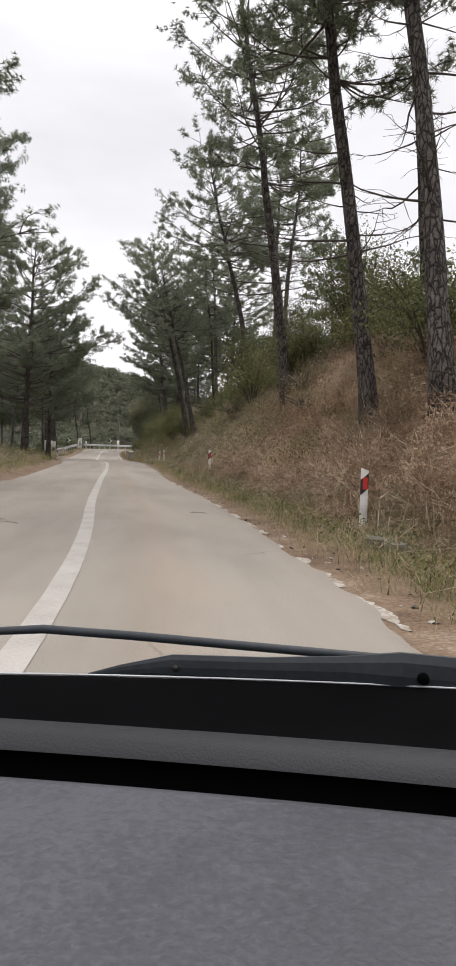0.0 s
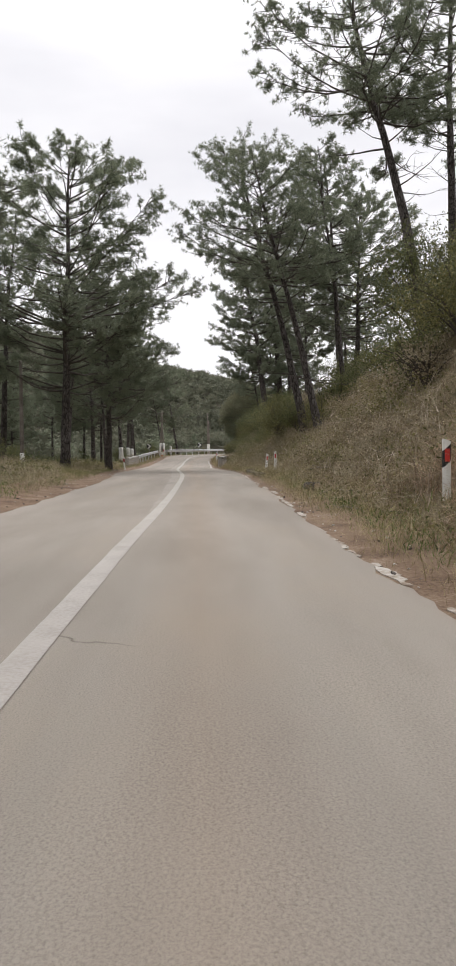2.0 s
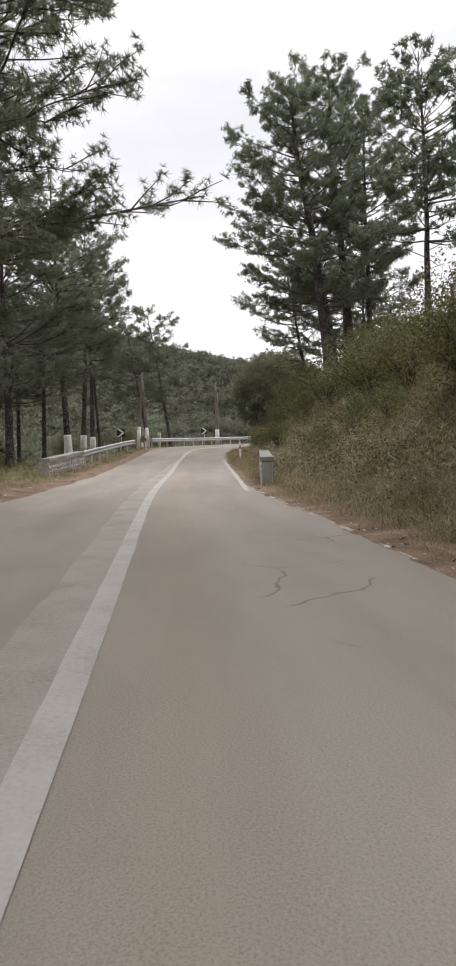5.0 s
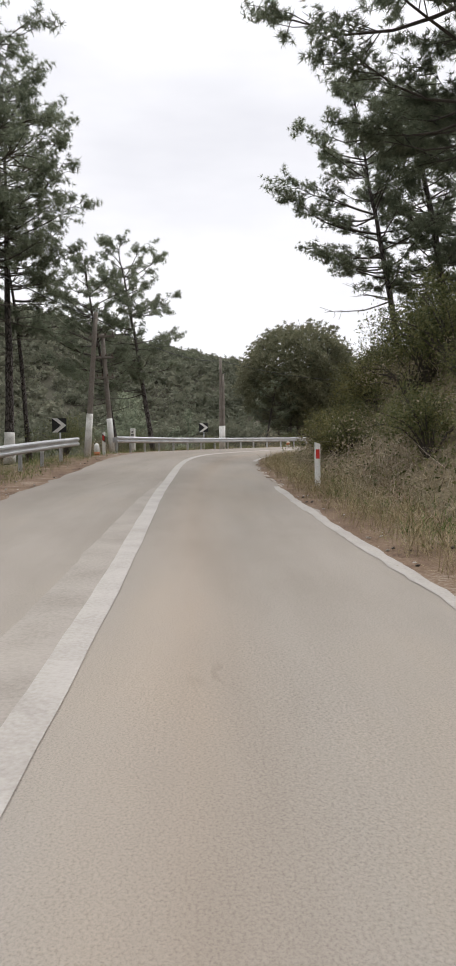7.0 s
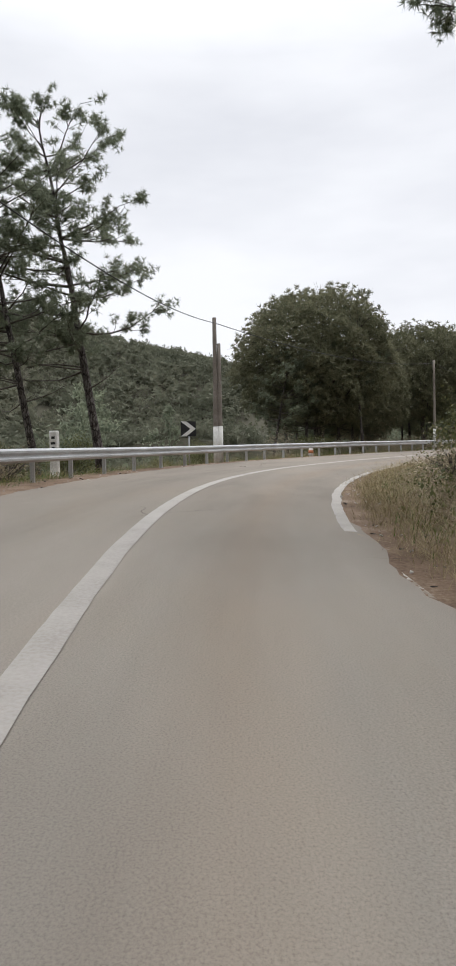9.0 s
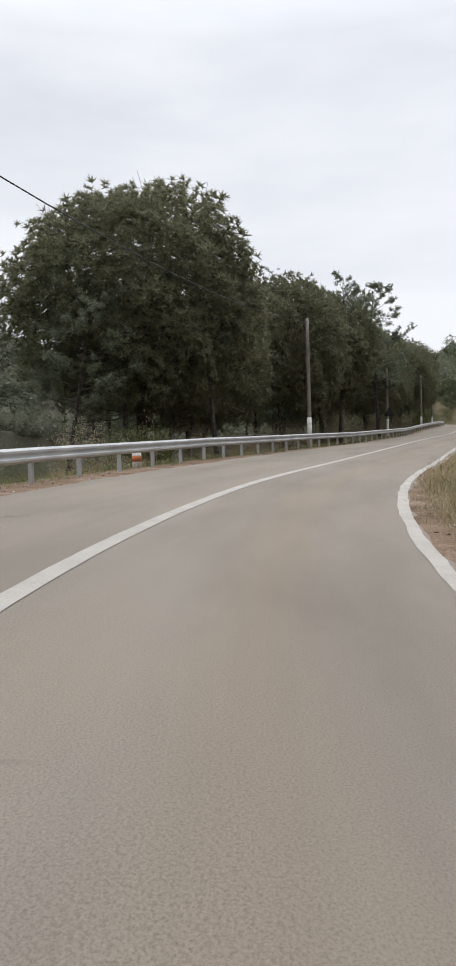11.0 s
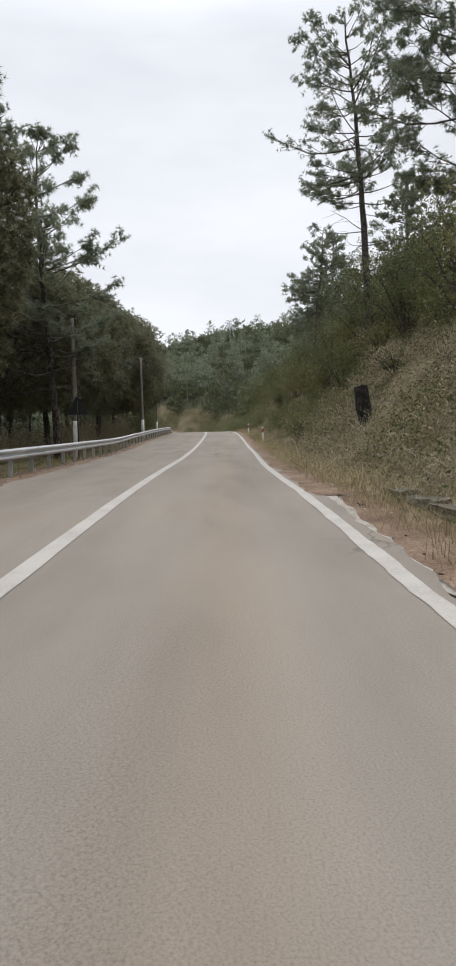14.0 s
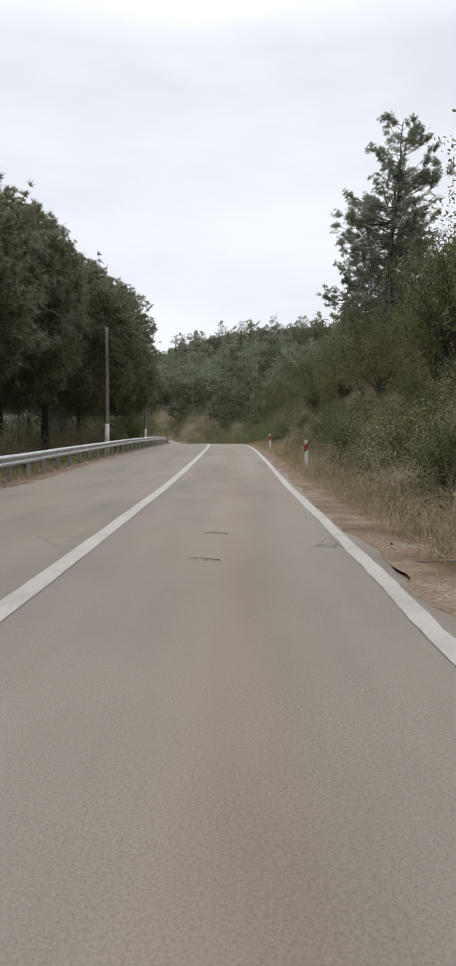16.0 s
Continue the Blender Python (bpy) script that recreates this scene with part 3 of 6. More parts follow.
def strip(name, s0, s1, step, across, mat, up=0.0, ragged=0.0, seed=1):
    """A band along the road between offset functions, with uv in metres."""
    rng = np.random.default_rng(seed)
    ss = np.arange(s0, s1 + 1e-6, step)
    idx = np.clip(np.round((ss - AX_S[0]) * 2).astype(int), 0, len(AX_S) - 1)
    base = np.stack([np.interp(ss, AX_S, AX[:, i]) for i in range(3)], -1)
    left = np.stack([np.interp(ss, AX_S, AX_LEFT[:, i]) for i in range(2)], -1)
    cols = []
    for k, fn in enumerate(across):
        l = fn(ss)
        if ragged and k in (0, len(across) - 1):
            l = l + np.convolve(rng.normal(0, ragged * 2.2, len(ss) + 8), np.hanning(9) / 4.0, "valid") + rng.normal(0, ragged * 0.45, len(ss))
        h = bank(ss) * l + (up(ss, l) if callable(up) else up)
        cols.append((np.concatenate([base[:, :2] + left * l[:, None], (base[:, 2] + h)[:, None]], 1), np.stack([ss, l], -1)))
    v = np.stack([c[0] for c in cols], 1).reshape(-1, 3)
    uv = np.stack([c[1] for c in cols], 1).reshape(-1, 2)
    m, n = len(ss), len(across)
    i, j = np.meshgrid(np.arange(m - 1), np.arange(n - 1), indexing="ij")
    f = np.stack([i * n + j, i * n + j + 1, (i + 1) * n + j + 1, (i + 1) * n + j], -1).reshape(-1, 4)[:, ::-1]
    return mesh_of(name, v, f, mat, True, uv)


# ---------------- ground, road, verges ----------------
def build_ground():
    xs = np.r_[-1600, -1200, -900, -700, -540, -420, -330, -260, -205, -165, -135, -112, -96, -84, np.arange(-75, 96, 1.2), 104, 114, 128, 148, 175, 210, 255, 310, 380, 470, 600, 800, 1100, 1600]
    ys = np.r_[-1500, -1000, -700, -480, -330, -230, -160, -115, -85, -65, -50, np.arange(-40, 325, 1.2), 332, 345, 360, 378, 410, 455, 510, 580, 670, 800, 1000, 1300, 1800]
    gx, gy = np.meshgrid(xs, ys)
    x, y = gx.ravel(), gy.ravel()
    z = ground_height(x, y)
    nx, ny = len(xs), len(ys)
    i, j = np.meshgrid(np.arange(ny - 1), np.arange(nx - 1), indexing="ij")
    f = np.stack([i * nx + j, i * nx + j + 1, (i + 1) * nx + j + 1, (i + 1) * nx + j], -1).reshape(-1, 4)
    s, l, _ = to_road(np.stack([x, y], -1))
    under = (l > right_edge(s) - 2.2) & (l < left_edge(s) + 2.2)
    z = np.where(under, z - 0.14, z)
    me = mesh_of("ground", np.stack([x, y, z], -1), f, M["soil"], True)
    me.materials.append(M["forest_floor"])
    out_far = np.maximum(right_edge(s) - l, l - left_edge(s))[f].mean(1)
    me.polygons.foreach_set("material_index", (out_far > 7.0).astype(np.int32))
    tagged(new("ground", me), "uneven dry soil with leaf litter beside the road", "ground", kind="structure")


build_ground()
S0, S1 = -40.0, 346.0
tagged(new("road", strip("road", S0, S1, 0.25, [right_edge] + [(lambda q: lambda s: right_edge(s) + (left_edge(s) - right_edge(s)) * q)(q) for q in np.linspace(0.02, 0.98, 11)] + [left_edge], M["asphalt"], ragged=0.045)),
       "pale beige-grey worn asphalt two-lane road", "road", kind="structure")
for name, inner, outer, seed in (("verge_right", lambda s: right_edge(s) + 0.15, lambda s, q: right_edge(s) - q, 5), ("verge_left", lambda s: left_edge(s) - 0.15, lambda s, q: left_edge(s) + q, 6)):
    cols = [inner] + [(lambda q: lambda s: outer(s, q))(q) for q in (0.1, 0.3, 0.55, 0.85, 1.2, 1.6, 2.1, 2.6)]
    if name == "verge_right":
        cols = cols[::-1]

    def verge_up(s, l):
        d = np.maximum(right_edge(s) - l, l - left_edge(s))
        return np.where(d < 0, -0.03, lie(s, l) - bank(s) * np.clip(l, -4, 7) + 0.02 - np.clip(d - 2.2, 0, 1) * 0.5 + bumps(s * 1.0, l * 3, 0.6) * 0.03 * np.clip(d, 0, 1))

    tagged(new(name, strip(name, S0, S1, 0.5, cols, M["needles_litter"], up=verge_up)), "rust-brown pine needle litter along the road edge", "verge", kind="structure")



def line_half(s):
    return smooth_table(s, [(0, 0.102), (33, 0.102), (38, 0.083), (55, 0.088), (70, 0.1), (300, 0.1)])


tagged(new("centre_line", strip("centre_line", S0, S1, 0.2, [lambda s: centre(s) - line_half(s), lambda s: centre(s) + line_half(s)], M["paint"], up=0.007, ragged=0.003)), "solid worn white centre line painted on asphalt", "road marking", kind="structure")
def patch_width(s):
    return smooth_table(s, [(30, 0.02), (36, 0.1), (41, 0.26), (48, 0.4), (80, 0.5), (92, 0.3), (98, 0.03)])


tagged(new("asphalt_patch", strip("asphalt_patch", 33, 97, 0.25, [lambda s: centre(s) + 0.05, lambda s: centre(s) + 0.06 + 0.5 * patch_width(s), lambda s: centre(s) + 0.07 + patch_width(s)], M["patch"], up=0.004, ragged=0.012)), "pale worn strip of old asphalt beside the centre line", "road", kind="structure")


def edge_line(name, a, b, w, rag):
    tagged(new(name, strip(name, a, b, 0.2, [lambda s: white_edge(s) - w, lambda s: white_edge(s)], M["paint"], up=0.006, ragged=rag)), "faded white edge line with a crumbling outer side", "road marking", kind="structure")


edge_line("edge_line", 76, 96, 0.16, 0.02)
edge_line("edge_line", 107, S1, 0.165, 0.01)


def crumbled_shoulder():
    """Pale broken concrete along the outer side of the right-hand edge line."""
    cols = [lambda s: right_edge(s) - 0.12 - 0.07 * np.abs(np.sin(s * 0.37) * np.sin(s * 0.113 + 1)), lambda s: right_edge(s) - 0.06, lambda s: right_edge(s) + 0.06]
    tagged(new("shoulder", strip("shoulder", 140, 164, 0.2, cols, M["crumbs"], up=-0.009, ragged=0.05, seed=9)), "pale crumbled concrete shoulder beside the edge line", "shoulder", kind="structure")


crumbled_shoulder()


def needle_drift():
    """Fallen rust-brown needles lying against the outer side of the edge line."""
    cols = [lambda s: right_edge(s) - 0.42 - 0.16 * np.abs(np.sin(s * 0.31) * np.sin(s * 0.127 + 1)), lambda s: right_edge(s) - 0.15, lambda s: white_edge(s) - 0.24 - 0.03 * np.sin(s * 0.9)]
    tagged(new("needle_drift", strip("needle_drift", 164, 262, 0.2, cols, M["needles_litter"], up=0.003, ragged=0.05, seed=10)), "rust-brown fallen needles along the road's edge", "verge", kind="structure")


needle_drift()


def edge_scraps():
    """Broken remains of the right edge line, outside and on the crumbling edge."""
    r = np.random.default_rng(23)
    heap = Heap()
    spans = [(5.0, 6.3), (6.7, 7.6), (8.2, 8.7), (9.6, 10.1), (11.3, 11.8), (12.2, 13.3), (27.0, 28.2), (28.6, 31.4), (96.2, 97.1), (97.5, 98.9), (99.3, 100.2), (100.9, 101.4), (102.0, 103.2), (103.6, 105.1), (105.4, 106.8)]
    s = 14.0
    while s < 75:
        if not 26 < s < 32:
            spans.append((s, s + r.uniform(0.3, 1.3)))
        s += r.uniform(0.8, 2.2)
    for a, b in spans:
        n = max(4, int((b - a) / 0.07))
        ss = np.linspace(a, b, n)
        mid = right_edge(ss) - 0.07 + r.normal(0, 0.04)
        w = r.uniform(0.025, 0.06) * (0.35 + np.sin(np.linspace(0.1, 3.0, n))) + r.normal(0, 0.012, n)
        v = []
        for q, m, h in zip(ss, mid, np.maximum(w, 0.012)):
            jag = r.normal(0, 0.02)
            for l in (m - h + jag, m + h + r.normal(0, 0.015)):
                for up in (-0.06, -0.02):
                    v.append(on_road(q, l, up))
        f = []
        for i in range(n - 1):
            k = 4 * i
            f += [[k + 1, k + 3, k + 7, k + 5][::-1], [k, k + 1, k + 5, k + 4], [k + 2, k + 6, k + 7, k + 3]]
        heap.add(v, f)
    tagged(new("edge_line", heap.mesh("edge_line", M["old_paint"])), "broken scraps of white edge line on a crumbling edge", "road marking", kind="structure")


edge_scraps()


# ---------------- trees ----------------
def tuft_pool(rng, blades, length, width):
    """One brush of needles round +z, as triangles."""
    v, f = [], []
    for i in range(blades):
        a, tip = rng.uniform(0, 2 * np.pi), np.arccos(rng.uniform(-0.35, 1.0))
        d = np.array([np.cos(a) * np.sin(tip), np.sin(a) * np.sin(tip), np.cos(tip)])
        side = np.cross(d, rng.normal(size=3))
        side /= np.linalg.norm(side) + 1e-9
        q = length * rng.uniform(0.7, 1.15)
        v += [-side * width / 2, side * width / 2, d * q + side * width * 0.2]
        f.append([3 * i, 3 * i + 1, 3 * i + 2])
    return np.array(v), np.array(f)


def scatter(points, dirs, pool, sizes, rng):
    """Copies of the pool's shapes at points, turned to dirs, as one pair of arrays."""
    n = len(points)
    d = dirs / (np.linalg.norm(dirs, axis=1)[:, None] + 1e-9)
    ref = rng.normal(size=(n, 3))
    a = np.cross(d, ref)
    a /= np.linalg.norm(a, axis=1)[:, None] + 1e-9
    b = np.cross(d, a)
    vs, fs, base = [], [], 0
    which = rng.integers(0, len(pool), n)
    for k, (pv, pf) in enumerate(pool):
        m = which == k
        if not m.any():
            continue
        q = points[m][:, None] + sizes[m][:, None, None] * (pv[None, :, 0, None] * a[m][:, None] + pv[None, :, 1, None] * b[m][:, None] + pv[None, :, 2, None] * d[m][:, None])
        c = int(m.sum())
        vs.append(q.reshape(-1, 3))
        fs.append((pf[None] + (np.arange(c) * len(pv))[:, None, None] + base).reshape(-1, pf.shape[1]))
        base += c * len(pv)
    return np.concatenate(vs), np.concatenate(fs)


def pine(seed, height, radius, crown_from, lean=(0.0, 0.0), girth=0.2, density=1.0, dome=False, bare_from=0.25, sparse=False, needle="needle", pale_base=0.0, tuft=1.0):
    """A pine as a thing at the origin: trunk, branches, crown of needle brushes."""
    rng = np.random.default_rng(seed)
    h = np.linspace(0, 1, 16)
    wob = np.cumsum(rng.normal(0, 0.035, (16, 2)), axis=0) * h[:, None] * height * 0.12
    tip = np.array(lean) * height
    stem = np.stack([tip[0] * h**1.15 + wob[:, 0], tip[1] * h**1.15 + wob[:, 1], h * height * (0.72 if dome else 0.97) - 0.25], -1)
    rad = girth * (1 - h * 0.86) * (1 + 0.35 * np.exp(-h * 22))
    root = thing("pine_tree", Matrix.Identity(4), "", "tree")
    tv, tf = tube_arrays(stem, rad, 12)
    ring = tv.reshape(16, 12, 3)
    ring += (rng.normal(0, 0.045, (16, 12, 1)) * (ring - stem[:, None]))
    part("trunk", mesh_of("trunk", ring.reshape(-1, 3), tf, M["bark"], True), root)
    if pale_base:
        k = np.linspace(0.12, pale_base, 5)
        bp = np.stack([np.interp(k, stem[:, 2], stem[:, i]) for i in range(3)], -1)
        br = np.interp(k, stem[:, 2], rad) * 1.05 + 0.01
        part("painted_base", tube_mesh("painted_base", bp, br, M["whitewash"], 12), root, "peeling whitewash on the bark")
    limbs, pts, dirs = Heap(), [], []

    def along(z):
        return np.array([np.interp(z, stem[:, 2], stem[:, i]) for i in range(3)])

    top = stem[-1, 2]

    def limb(z, r, az, up, thick, leafy):
        start = along(z)
        out = np.array([np.cos(az), np.sin(az), 0.0])
        u = np.linspace(0, 1, 6)
        droop = rng.uniform(0.02, 0.16) if leafy else rng.uniform(-0.02, 0.1)
        line = start + out * (u * r)[:, None] + np.array([0, 0, 1.0]) * (u * up * r - droop * r * np.sin(u * np.pi))[:, None]
        line += np.cumsum(rng.normal(0, 0.03 * r, (6, 3)), axis=0) * u[:, None]
        v, f = tube_arrays(line, thick * (1 - u * 0.85), 4, False)
        limbs.add(v, f)
        side = np.array([-out[1], out[0], 0])
        for _ in range(int(max(3, r * (3.8 if leafy else 2.2)))):
            q = 1.0 - 0.62 * rng.random() ** 1.35 if leafy else rng.uniform(0.25, 1.0)
            p = np.array([np.interp(q, u, line[:, i]) for i in range(3)])
            d = out * rng.uniform(0.3, 1.0) + side * rng.normal(0, 0.8) + np.array([0, 0, rng.uniform(-0.1, 0.45) if leafy else rng.uniform(-0.35, 0.25)])
            d /= np.linalg.norm(d)
            ln = min(r * rng.uniform(0.16, 0.36) * (1.3 - q * 0.5), 1.3)
            e = p + d * ln
            v, f = tube_arrays(np.array([p, (p + e) / 2 + rng.normal(0, 0.04, 3), e]), np.array([thick * 0.3, thick * 0.22, thick * 0.1]), 3, False)
            limbs.add(v, f)
            if leafy:
                # a few shoots at the twig's end, each tipped with a round brush
                for _ in range(int(rng.poisson(2.6 * density)) + 2):
                    w = rng.uniform(0.45, 1.0)
                    a = p + (e - p) * w
                    g = d * 0.7 + rng.normal(0, 0.5, 3) + np.array([0, 0, 0.4])
                    g /= np.linalg.norm(g)
                    b = a + g * rng.uniform(0.1, 0.36)
                    pts.append(np.stack([b, b - g * 0.17]))
                    dirs.append(np.stack([g, g]))

    z0 = crown_from * height
    if dome:
        centre_z, cz = height * 0.58, height * 0.42
        bones = []
        for k in range(15):
            az, el = rng.uniform(0, 2 * np.pi), np.arcsin(rng.uniform(0.0, 0.95))
            end = np.array([np.cos(az) * np.cos(el) * radius * 0.7, np.sin(az) * np.cos(el) * radius * 0.7, centre_z + np.sin(el) * cz * 0.6])
            z = height * rng.uniform(0.22, 0.5)
            u = np.linspace(0, 1, 7)[:, None]
            line = along(z) + (end - along(z)) * u + np.array([0, 0, -0.1 * radius]) * np.sin(u * np.pi) + rng.normal(0, 0.12, (7, 3)) * u
            bones.append(line)
            v, f = tube_arrays(line, 0.085 * (1 - u[:, 0] * 0.75), 5, False)
            limbs.add(v, f)
        bones_all = np.concatenate(bones)
        for k in range(int(100 * density)):
            az, el = rng.uniform(0, 2 * np.pi), np.arcsin(rng.uniform(-0.62, 1.0))
            goal = np.array([np.cos(az) * np.cos(el) * radius, np.sin(az) * np.cos(el) * radius, centre_z + np.sin(el) * cz]) * 1.0
            goal[:2] += along(height * 0.5)[:2]
            goal += rng.normal(0, 0.2, 3)
            start = bones_all[((bones_all - goal) ** 2).sum(1).argmin()]
            u = np.linspace(0, 1, 5)[:, None]
            line = start + (goal - start) * u + rng.normal(0, 0.1, (5, 3)) * u
            v, f = tube_arrays(line, 0.03 * (1 - u[:, 0] * 0.8), 3, False)
            limbs.add(v, f)
            start = along(height * 0.45)
        for n, thin, spread in ((int(4000 * density), 0.10, 0.05), (int(2400 * density), 0.3, 0.25)):
            el = np.arcsin(rng.uniform(-0.9, 1.0, n))
            az = rng.uniform(0, 2 * np.pi, n)
            lump = 0.92 + 0.10 * np.sin(az * 5 + el * 4 + seed) * np.sin(el * 7 + az * 3) + 0.05 * np.sin(az * 11 + el * 9)
            deep = lump * (1 - np.abs(rng.normal(0, thin, n)))
            at = np.stack([np.cos(az) * np.cos(el) * radius * deep, np.sin(az) * np.cos(el) * radius * deep, centre_z + np.sin(el) * cz * deep], -1)
            at[:, :2] += along(height * 0.5)[:2]
            keep = (at[:, 2] > height * 0.11) & ((el > -0.2) | (rng.random(n) < 0.75))
            at = at[keep]
            outward = at - along(height * 0.45)
            outward /= np.linalg.norm(outward, axis=1)[:, None]
            for k in range(2):
                pts.append(at + rng.normal(0, spread, at.shape) - outward * 0.16 * k)
                dirs.append(outward * 0.7 + np.array([0, 0, 0.5]) + rng.normal(0, 0.3, at.shape))
    else:
        z = bare_from * height
        while z < top * 0.985:
            q = (z - z0) / max(top - z0, 0.1)
            leafy = q > 0
            prof = (1 - max(q, 0) ** 1.7) ** 0.62 * (0.6 + 0.4 * min(1, max(q, 0) * 4)) if leafy else rng.uniform(0.3, 0.75)
            for _ in range(rng.integers(4, 7) if leafy else rng.integers(1, 4)):
                if leafy and sparse and rng.random() < 0.2:
                    continue
                r = radius * prof * rng.uniform(0.5, 1.12) + 0.2
                limb(z + rng.uniform(-0.2, 0.2), r, rng.uniform(0, 2 * np.pi), rng.uniform(0.02, 0.38) + max(q, 0) * 0.6 if leafy else rng.uniform(-0.12, 0.3), 0.014 + 0.010 * r if leafy else 0.012 + 0.008 * r, leafy)
            z += rng.uniform(0.5, 0.85)
    tagged(part("branchwork", limbs.mesh("branchwork", M["twig"]), root), kind="stuff")
    pool = [tuft_pool(rng, 17, 0.24, 0.048) if dome else tuft_pool(rng, 20, 0.175, 0.019) if tuft < 1.1 else tuft_pool(rng, 9, 0.2, 0.046) for _ in range(6)]
    p, d = np.concatenate(pts), np.concatenate(dirs)
    v, f = scatter(p, d, pool, rng.uniform(0.75, 1.3, len(p)) * tuft, rng)
    part("crown", mesh_of("crown", v, f, M[needle]), root)
    return root


def plant(proto, s, l, turn=0.0, size=1.0, label="", group="", sink=0.0):
    x, y, z = on_ground(s, l)
    ob = copy_thing(proto, pose(x, y, z - sink, 0, 0, turn))
    ob.scale = (size, size, size)
    return tagged(ob, label or proto["label"], proto["category"], group)


def leaf_pool(rng, n, size):
    v, f = [], []
    for i in range(n):
        c = rng.normal(0, 1, 3)
        c = c / np.linalg.norm(c) * rng.uniform(0.3, 1.0)
        a = rng.normal(size=3)
        a /= np.linalg.norm(a)
        b = np.cross(a, rng.normal(size=3))
        b /= np.linalg.norm(b)
        v += [c - a * size, c + b * size * 0.45, c + a * size, c - b * size * 0.45]
        f.append([4 * i, 4 * i + 1, 4 * i + 2, 4 * i + 3])
    return np.array(v), np.array(f)


def bush(seed, height, radius, mat, leaves=900, stems=14, leaf=0.06):
    """A broad-leaved shrub as a thing: stems and a crown of single leaves in clumps."""
    rng = np.random.default_rng(seed)
    root = thing("shrub", Matrix.Identity(4), "", "shrub")
    heap, pts = Heap(), []
    for k in range(stems):
        az, out = rng.uniform(0, 2 * np.pi), rng.uniform(0.2, 1.0) * radius
        goal = np.array([np.cos(az) * out, np.sin(az) * out, height * rng.uniform(0.45, 1.0) * (1 - 0.35 * (out / radius) ** 2)])
        u = np.linspace(0, 1, 5)[:, None]
        line = goal * u * np.array([1, 1, 1]) + np.array([0, 0, 0.15 * height]) * np.sin(u * np.pi) + rng.normal(0, 0.05, (5, 3)) * u
        line[0, 2] = -0.2
        v, f = tube_arrays(line, 0.03 * (1 - u[:, 0] * 0.8) + 0.004, 4, False)
        heap.add(v, f)
        for q in range(int(leaves / stems / 6)):
            at = np.array([np.interp(rng.uniform(0.35, 1.08), u[:, 0], line[:, i]) for i in range(3)]) + rng.normal(0, 0.16, 3) * radius * np.array([1, 1, 0.8])
            pts.append(at)
    tagged(part("stemwork", heap.mesh("stemwork", M["twig"]), root), kind="stuff")
    p = np.array(pts)
    p[:, 2] = np.maximum(p[:, 2], 0.02)
    pool = [leaf_pool(rng, 7, leaf / 0.2) for _ in range(5)]
    v, f = scatter(p, rng.normal(size=p.shape), pool, rng.uniform(0.15, 0.3, len(p)), rng)
    part("foliage", mesh_of("foliage", v, f, mat), root)
    return root


PROTO = {
    "mast": tagged(pine(10, 21.0, 4.3, 0.45, (-0.15, 0.02), 0.26, 0.65, bare_from=0.2), "tall pine with a dark fissured trunk and dead lower branches", "tree"),
    "tall": tagged(pine(11, 19.0, 4.2, 0.42, (-0.07, 0.02), 0.25, 0.75), "tall pine with a dark fissured trunk and open green crown", "tree"),
    "full": tagged(pine(12, 17.5, 6.1, 0.2, (0.03, -0.02), 0.27, 1.5), "broad dark green pine with layered branches down its trunk", "tree"),
    "slim": tagged(pine(13, 16.0, 2.7, 0.45, (0.05, 0.03), 0.17, 0.9), "slender pine with bare lower branches and a narrow crown", "tree"),
    "lean": tagged(pine(14, 17.0, 4.4, 0.46, (-0.24, 0.02), 0.25, 0.8, bare_from=0.2), "leaning pine with a dark trunk and spreading crown", "tree"),
    "open": tagged(pine(15, 12.5, 3.6, 0.34, (-0.16, 0.0), 0.16, 1.1, sparse=True), "small open-crowned pine with thin grey branches", "tree"),
    "dense": tagged(pine(16, 17.0, 4.8, 0.22, (-0.12, 0.04), 0.32, 1.9), "large dense pine with a thick trunk and heavy crown", "tree"),
    "dome": tagged(pine(17, 11.5, 5.7, 0.2, (0.02, 0.0), 0.24, 1.0, dome=True, needle="needle_dark"), "round-crowned dense dark green stone pine", "tree"),
    "white": tagged(pine(19, 10.5, 3.6, 0.3, (0.03, 0.02), 0.2, 0.9, needle="needle_dark", pale_base=2.1), "pine with a whitewashed trunk base behind the guard rail", "tree"),
    "white_tall": tagged(pine(23, 15.5, 3.0, 0.42, (0.04, 0.02), 0.19, 0.9, pale_base=1.35), "tall pine with a whitewashed trunk base", "tree"),
    "dome_b": tagged(pine(18, 12.5, 5.2, 0.2, (-0.02, 0.02), 0.24, 1.0, dome=True, needle="needle_dark"), "rounded dense stone pine behind the guard rail", "tree"),
    "wood": tagged(pine(21, 15.5, 3.6, 0.3, (0.04, 0.0), 0.19, 0.5, tuft=1.25), "woodland pine with a dark trunk and dull green crown", "tree"),
    "wood_b": tagged(pine(22, 14.0, 3.2, 0.4, (-0.05, 0.03), 0.17, 0.45, tuft=1.25), "woodland pine with a thin trunk and patchy crown", "tree"),
}
